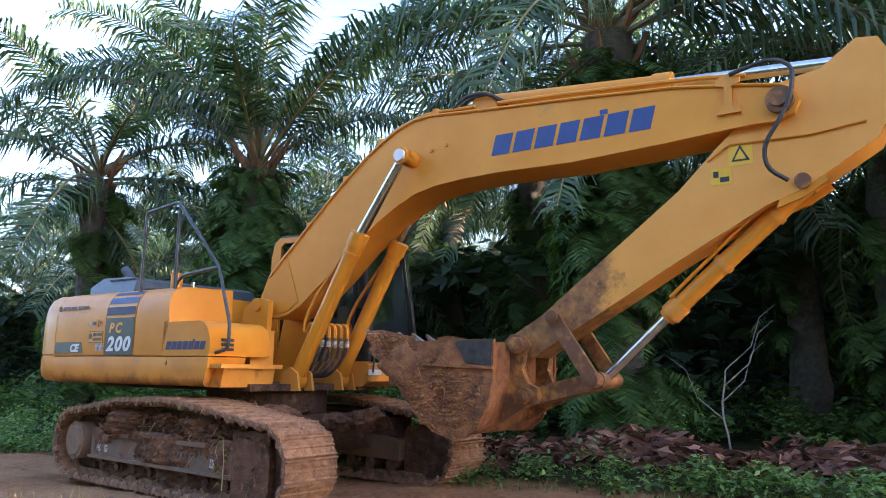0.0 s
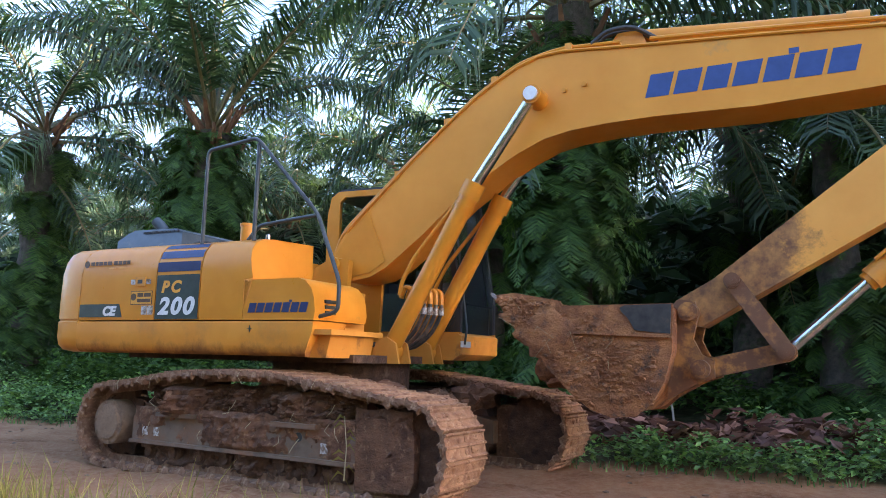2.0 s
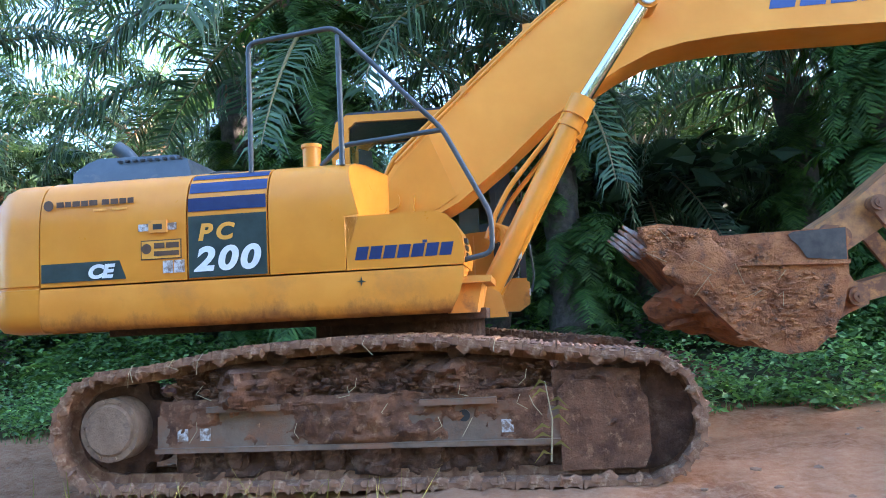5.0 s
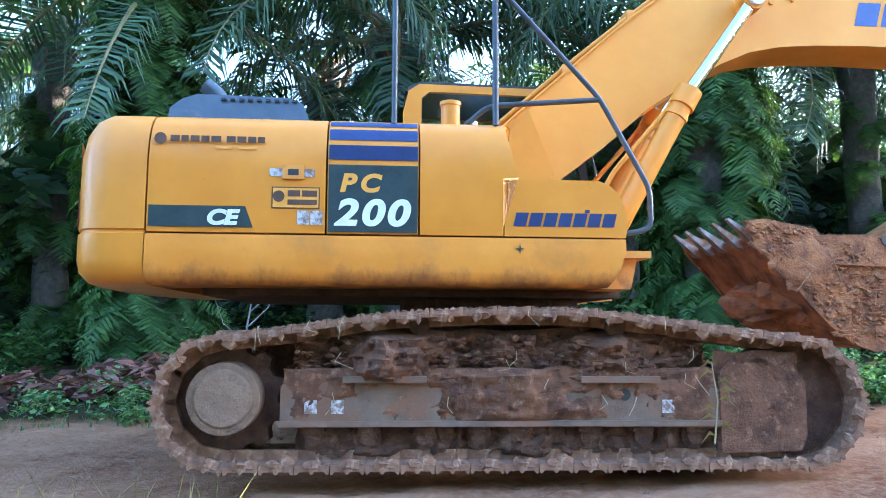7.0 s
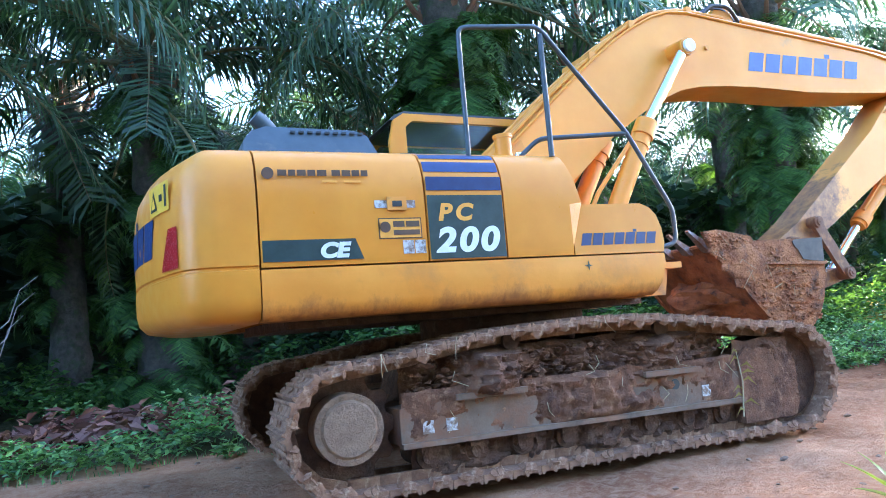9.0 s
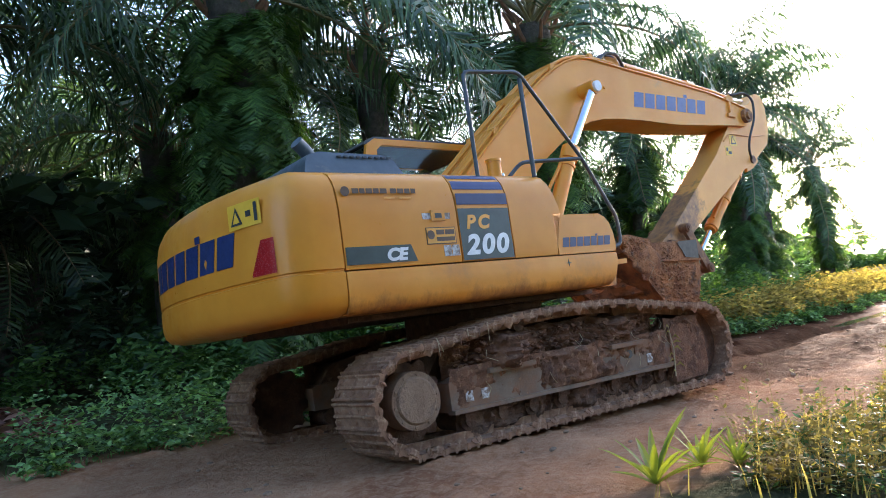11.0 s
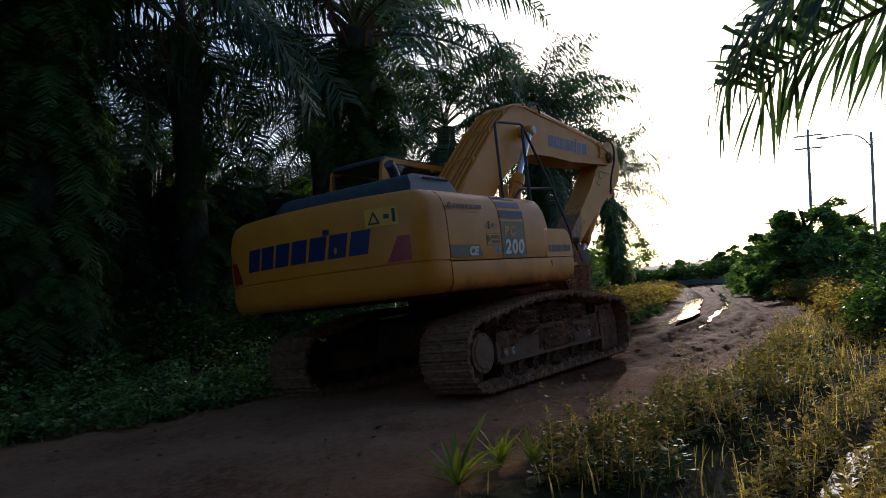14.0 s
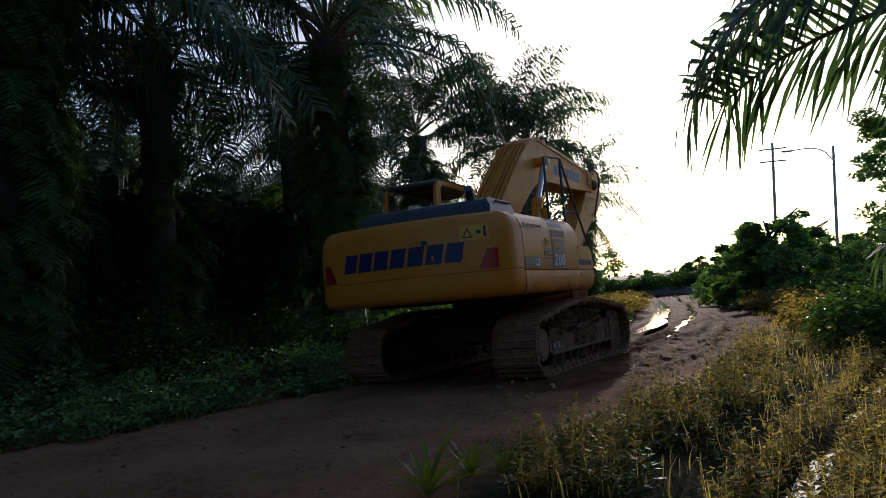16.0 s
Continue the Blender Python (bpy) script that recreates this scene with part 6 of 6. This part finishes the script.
up("mud_crumble", crumbs, BUCKET_MUD, "", 0, BUCKET)["kind"] = "stuff"
for k in range(9):               # mud on the carbody between the tracks
    rg = random.Random(1700 + k)
    bm = B()
    q = rg.uniform(0.07, 0.15)
    lump(bm, (q * 1.3, q, q * 0.8), k + 3, 0.55, 3, (rg.uniform(0.75, 1.35), rg.uniform(-0.6, 0.5), rg.uniform(0.66, 0.78)))
    low("mud_clod", bm, MUD)
for k in range(9):               # straw and roots
    rg = random.Random(400 + k)
    x, z = rg.uniform(1.85, 2.9), rg.uniform(1.0, 1.5)
    if z < 1.42 - 1.1 * (x - 1.93):
        z = 1.42 - 1.0 * (x - 1.93)
    bm = B()
    p = Vector((x, -0.615, z))
    tube(bm, [p, p + Vector((rg.uniform(-0.1, 0.1), -0.03, rg.uniform(-0.02, 0.1))), p + Vector((rg.uniform(-0.2, 0.2), -0.03, rg.uniform(-0.15, 0.05)))], 0.0016, 4)
    up("straw", bm, STRAW, "", 0, BUCKET)
for k in range(18):
    rg = random.Random(500 + k)
    x = rg.uniform(-1.5, 1.6)
    z = np.interp(x, [-1.64, -0.75, 0, 0.42, 1.64], [0.79, 0.9, 0.93, 0.93, 0.78]) if rg.random() < 0.55 else rg.uniform(0.35, 0.7)
    bm = B()
    p = Vector((x, -1.33 - (0.06 if z > 0.75 else 0.03), z))
    tube(bm, [p, p + Vector((rg.uniform(-0.04, 0.04), -0.03, -0.05)), p + Vector((rg.uniform(-0.08, 0.08), -0.035, -rg.uniform(0.05, 0.14)))], 0.002, 4)
    o = low("straw", bm, STRAW)


FRONT_SHIFT = 0.0

# - markings -
def side_patch(name, pts, material, parent, y=-1.3585, t=0.002, label=""):
    bm = B()
    prism(bm, pts, y, y + t)
    return up(name, bm, material, label, 0, parent)


def rect(x0, x1, z0, z1):
    return [(x0, z0), (x1, z0), (x1, z1), (x0, z1)]


def letters(name, text, size, x, z, material, parent, y, shear=0.0, wide=1.0, bold=0.0):
    cu = bpy.data.curves.new(name, "FONT")
    cu.body, cu.size, cu.shear, cu.extrude, cu.offset = text, size, shear, 0.001, bold
    tmp = new(name, cu)
    me = bpy.data.meshes.new_from_object(tmp)
    bpy.data.objects.remove(tmp)
    bm = bmesh.new()
    bm.from_mesh(me)
    bmesh.ops.remove_doubles(bm, verts=bm.verts, dist=0.0002)
    bm.to_mesh(me)
    bm.free()
    me.materials.clear()
    me.materials.append(material)
    o = new(name, me)
    o.parent = parent
    o.matrix_basis = Matrix.Translation((x, y, z)) @ pose(0, 0, 0, 90, 0, 0) @ Matrix.Diagonal((wide, 1, 1, 1))
    return o


side_patch("model_panel", rect(-1.112, -0.603, 1.345, 1.735), GREEN_BLACK, DOOR2)
for k, ch in enumerate("PC"):
    letters("model_letter", ch, 0.142, -1.05 + 0.112 * k, 1.582, ORANGE, DOOR2, -1.3605, 0.2, 1.12, 0.006)
for k, ch in enumerate("200"):
    letters("model_digit", ch, 0.205, -1.075 + 0.145 * k, 1.39, WHITE, DOOR2, -1.3605, 0.2, 1.2, 0.008)
for z0, z1 in ((1.765, 1.85),):
    side_patch("blue_stripe", rect(-1.112, -0.603, z0, z1), BLUE, DOOR2)
for v0, v1, n0 in ((1.885, 1.955, -1.3), (1.98, 2.02, -1.2)):
    bm = B()
    y_of = lambda z: np.interp(z, [1.74, 1.85, 1.94, 2.005, 2.039], [-1.355, -1.343, -1.31, -1.255, -1.175]) - 0.004
    zs = [v0 + (v1 - v0) * k / 4 for k in range(5)]
    a = [[bm.verts.new((x, y_of(z), z + 0.001)) for z in zs] for x in (-1.112, -0.603)]
    for k in range(4):
        bm.faces.new((a[0][k], a[1][k], a[1][k + 1], a[0][k + 1]))
    up("blue_stripe", bm, BLUE, "", 0, DOOR2)
side_patch("dark_band", [(-2.105, 1.365), (-1.53, 1.365), (-1.575, 1.485), (-2.105, 1.485)], GREEN_BLACK, DOOR1)
letters("approval_letters", "CE", 0.115, -1.79, 1.382, WHITE, DOOR1, -1.3605, 0.2, 1.2, 0.006)


def brand_blocks(parent, x0, x1, z0, z1, y, material, put=None, lean=0.12):
    """A maker's mark as seven plain blocks with a small square above."""
    w = (x1 - x0) / 7.0
    h = z1 - z0
    for k in range(7):
        xa, xb = x0 + w * k + w * 0.08, x0 + w * (k + 1) - w * 0.08
        bm = B()
        c = w * 0.11
        shape = [(xa - c, z0), (xb - c, z0), (xb + c, z1), (xa + c, z1)]
        prism(bm, shape, y, y + 0.002)
        o = up("blue_block", bm, material, "", 0, parent)
        if put is not None:
            o.matrix_basis = put(o)
    bm = B()
    xc = x0 + w * 5.0
    prism(bm, rect(xc - w * 0.16, xc + w * 0.16, z1 + h * 0.03, z1 + h * 0.26), y, y + 0.002)
    o = up("blue_block", bm, material, "", 0, parent)
    if put is not None:
        o.matrix_basis = put(o)


brand_blocks(TOOLBOX, -0.045, 0.565, 1.395, 1.475, -1.3585, BLUE)
# on the boom: along the line from its bend to its tip
brand_blocks(BOOM_OB, 2.97, 4.54, 3.235, 3.43, -0.2435, BLUE_BRIGHT)
# on the counterweight's back, wrapped to its curve
def wrap_back(parent, y0, y1, z0, z1):
    key = tail(0)
    ys, xs = [p[1] for p in key[2:-2]], [p[0] for p in key[2:-2]]
    before = set(parent.children)
    brand_blocks(parent, 0.0, y1 - y0, z0, z1, 0.0, BLUE)
    for o in set(parent.children) - before:
        me = o.data
        bm = bmesh.new()
        bm.from_mesh(me)
        for v in bm.verts:
            yy = y1 - v.co.x
            v.co = Vector((np.interp(yy, ys, xs) - 0.002 - (0.002 - v.co.y), yy, v.co.z))
        bm.to_mesh(me)
        bm.free()


wrap_back(CW, -0.84, 0.84, 1.475, 1.70)


def back_patch(name, y0, y1, lo, hi, material, parent=None, off=0.005, n=8):
    """A sticker that follows the counterweight's curve; lo and hi give its edges over y."""
    key = tail(0)
    ys, xs = [a[1] for a in key[1:-1]], [a[0] for a in key[1:-1]]
    bm = B()
    cols = []
    for k in range(n + 1):
        y = y0 + (y1 - y0) * k / n
        x = float(np.interp(y, ys, xs)) - off
        cols.append((bm.verts.new((x, y, lo(y))), bm.verts.new((x, y, max(hi(y), lo(y) + 0.001)))))
    for a, b in zip(cols, cols[1:]):
        bm.faces.new((a[0], b[0], b[1], a[1]))
    return up(name, bm, material, "", 0, parent or CW)


def level(z):
    return lambda y: z


for s in (-1, 1):
    back_patch("red_reflector", s * 0.99, s * 1.21, level(1.37), lambda y: min(1.60, 1.37 + (abs(y) - 0.985) * 2.0), RED)
lb = back_patch("warning_label", -0.80, -1.13, level(1.71), level(1.88), LABEL_YELLOW, None, 0.005)
back_patch("triangle", -0.83, -0.95, level(1.735), lambda y: 1.86 - abs(y + 0.89) * 2.0, BLACK_PAINT, lb, 0.008)
back_patch("triangle_field", -0.855, -0.925, level(1.75), lambda y: 1.825 - abs(y + 0.89) * 2.0, LABEL_YELLOW, lb, 0.010)
back_patch("pictogram", -1.07, -1.10, level(1.735), level(1.86), BLACK_PAINT, lb, 0.008, 2)
back_patch("pictogram", -0.99, -1.04, level(1.775), level(1.815), BLACK_PAINT, lb, 0.008, 2)
bm = B()
prism(bm, [(-0.01 + (0.030 if k % 2 == 0 else 0.007) * math.cos(k * 0.7854), 1.262 + (0.030 if k % 2 == 0 else 0.007) * math.sin(k * 0.7854)) for k in range(8)], -1.3665, -1.3615)
up("star_mark", bm, GREEN_BLACK)
# a weed torn up by the track
bm = B()
tube(bm, [(1.13, -1.36, 0.16), (1.15, -1.37, 0.4), (1.12, -1.37, 0.62)], 0.006, 5, 0.5)
low("stuck_weed_stem", bm, STRAW, "torn weed stem hanging on the track frame")
for k in range(9):
    rg = random.Random(700 + k)
    z, s = 0.2 + 0.05 * k, rg.choice((-1, 1))
    bm = B()
    v = [bm.verts.new(c) for c in ((1.14, -1.368, z), (1.14 + s * 0.05, -1.385, z + 0.035), (1.14 + s * 0.11, -1.39, z - rg.uniform(0.0, 0.05)), (1.14 + s * 0.05, -1.38, z + 0.012))]
    bm.faces.new(v)
    low("stuck_weed_leaf", bm, GRASS)
# stickers on the rear door
bm = B()
rod(bm, (-2.055, -1.3585, 1.895 - 0.03), (-2.055, -1.3565, 1.895 - 0.03), 0.034, seg=20)
up("round_sticker", bm, TEXT_BROWN, "", 0, DOOR1)
bars = [(-2.0, 0.05), (-1.94, 0.04), (-1.89, 0.05), (-1.83, 0.045), (-1.775, 0.055), (-1.69, 0.05), (-1.63, 0.05), (-1.57, 0.045), (-1.515, 0.04)]
for x, w in bars:
    side_patch("letter_bar", rect(x, x + w, 1.85, 1.885), TEXT_BROWN, DOOR1)
for x, w in ((-1.62, 0.1), (-1.75, 0.09)):
    side_patch("letter_bar", rect(x, x + w, 1.812, 1.824), ORANGE, DOOR1)
side_patch("white_sticker", rect(-1.445, -1.19, 1.66, 1.705), SCUFFED, DOOR1)
bm = B()
block(bm, -1.37, -1.25, -1.372, -1.356, 1.645, 1.725)
LATCH = up("door_latch", bm, YELLOW_DIRTY, "recessed door latch", 0.004, DOOR1)
side_patch("latch_slot", rect(-1.34, -1.28, 1.665, 1.70), BLACK_PAINT, DOOR1, -1.3745)
side_patch("sticker_frame", rect(-1.43, -1.16, 1.475, 1.60), TEXT_BROWN, DOOR1, -1.3580)
side_patch("sticker_field", rect(-1.423, -1.167, 1.482, 1.593), ORANGE, DOOR1, -1.3605)
for x, w, z, h in ((-1.34, 0.07, 1.545, 0.035), (-1.26, 0.085, 1.545, 0.035), (-1.34, 0.165, 1.497, 0.03)):
    side_patch("letter_bar", rect(x, x + w, z, z + h), TEXT_BROWN, DOOR1, -1.3635)
bm = B()
rod(bm, (-1.39, -1.3635, 1.545), (-1.39, -1.3615, 1.545), 0.033, seg=16)
up("round_mark", bm, TEXT_BROWN, "", 0, DOOR1)
for x in (-1.285, -1.21):
    side_patch("data_sticker", rect(x, x + 0.068, 1.385, 1.465), SCUFFED, DOOR1)


# ---- movement ----
def gone(t):
    """How far the machine has driven by t."""
    ts, xs = [r[0] for r in MACHINE_ROWS], [r[1] for r in MACHINE_ROWS]
    return float(np.interp(t, ts, xs)) - xs[0]


def motions():
    walk(digger, [(t, Matrix.Translation((x, y, z)) @ Matrix.Rotation(radians(h), 4, "Z") @ Matrix.Rotation(radians(p), 4, "Y") @ Matrix.Rotation(radians(r), 4, "X"))
                  for t, x, y, z, h, p, r in MACHINE_ROWS])
    times = [0.2 * k for k in range(81)]
    for o, side, k in TRACK_SHOES:
        rows = []
        for t in times:
            x, z, a = on_path(k * PITCH + gone(t))
            rows.append((t, under(t) @ Matrix.Translation((x, side * 1.10, z)) @ Matrix.Rotation(a, 4, "Y")))
        walk(o, rows)
    turning = {o for o, at in SPINNERS}
    for o in LOWER_PARTS:
        if o not in turning:
            walk(o, [(t, under(t)) for t, a in SWING])
    for o, at in SPINNERS:
        walk(o, [(0.4 * k, under(0.4 * k) @ Matrix.Translation(at) @ Matrix.Rotation(gone(0.4 * k) / 0.365, 4, "Y")) for k in range(41)])


motions()
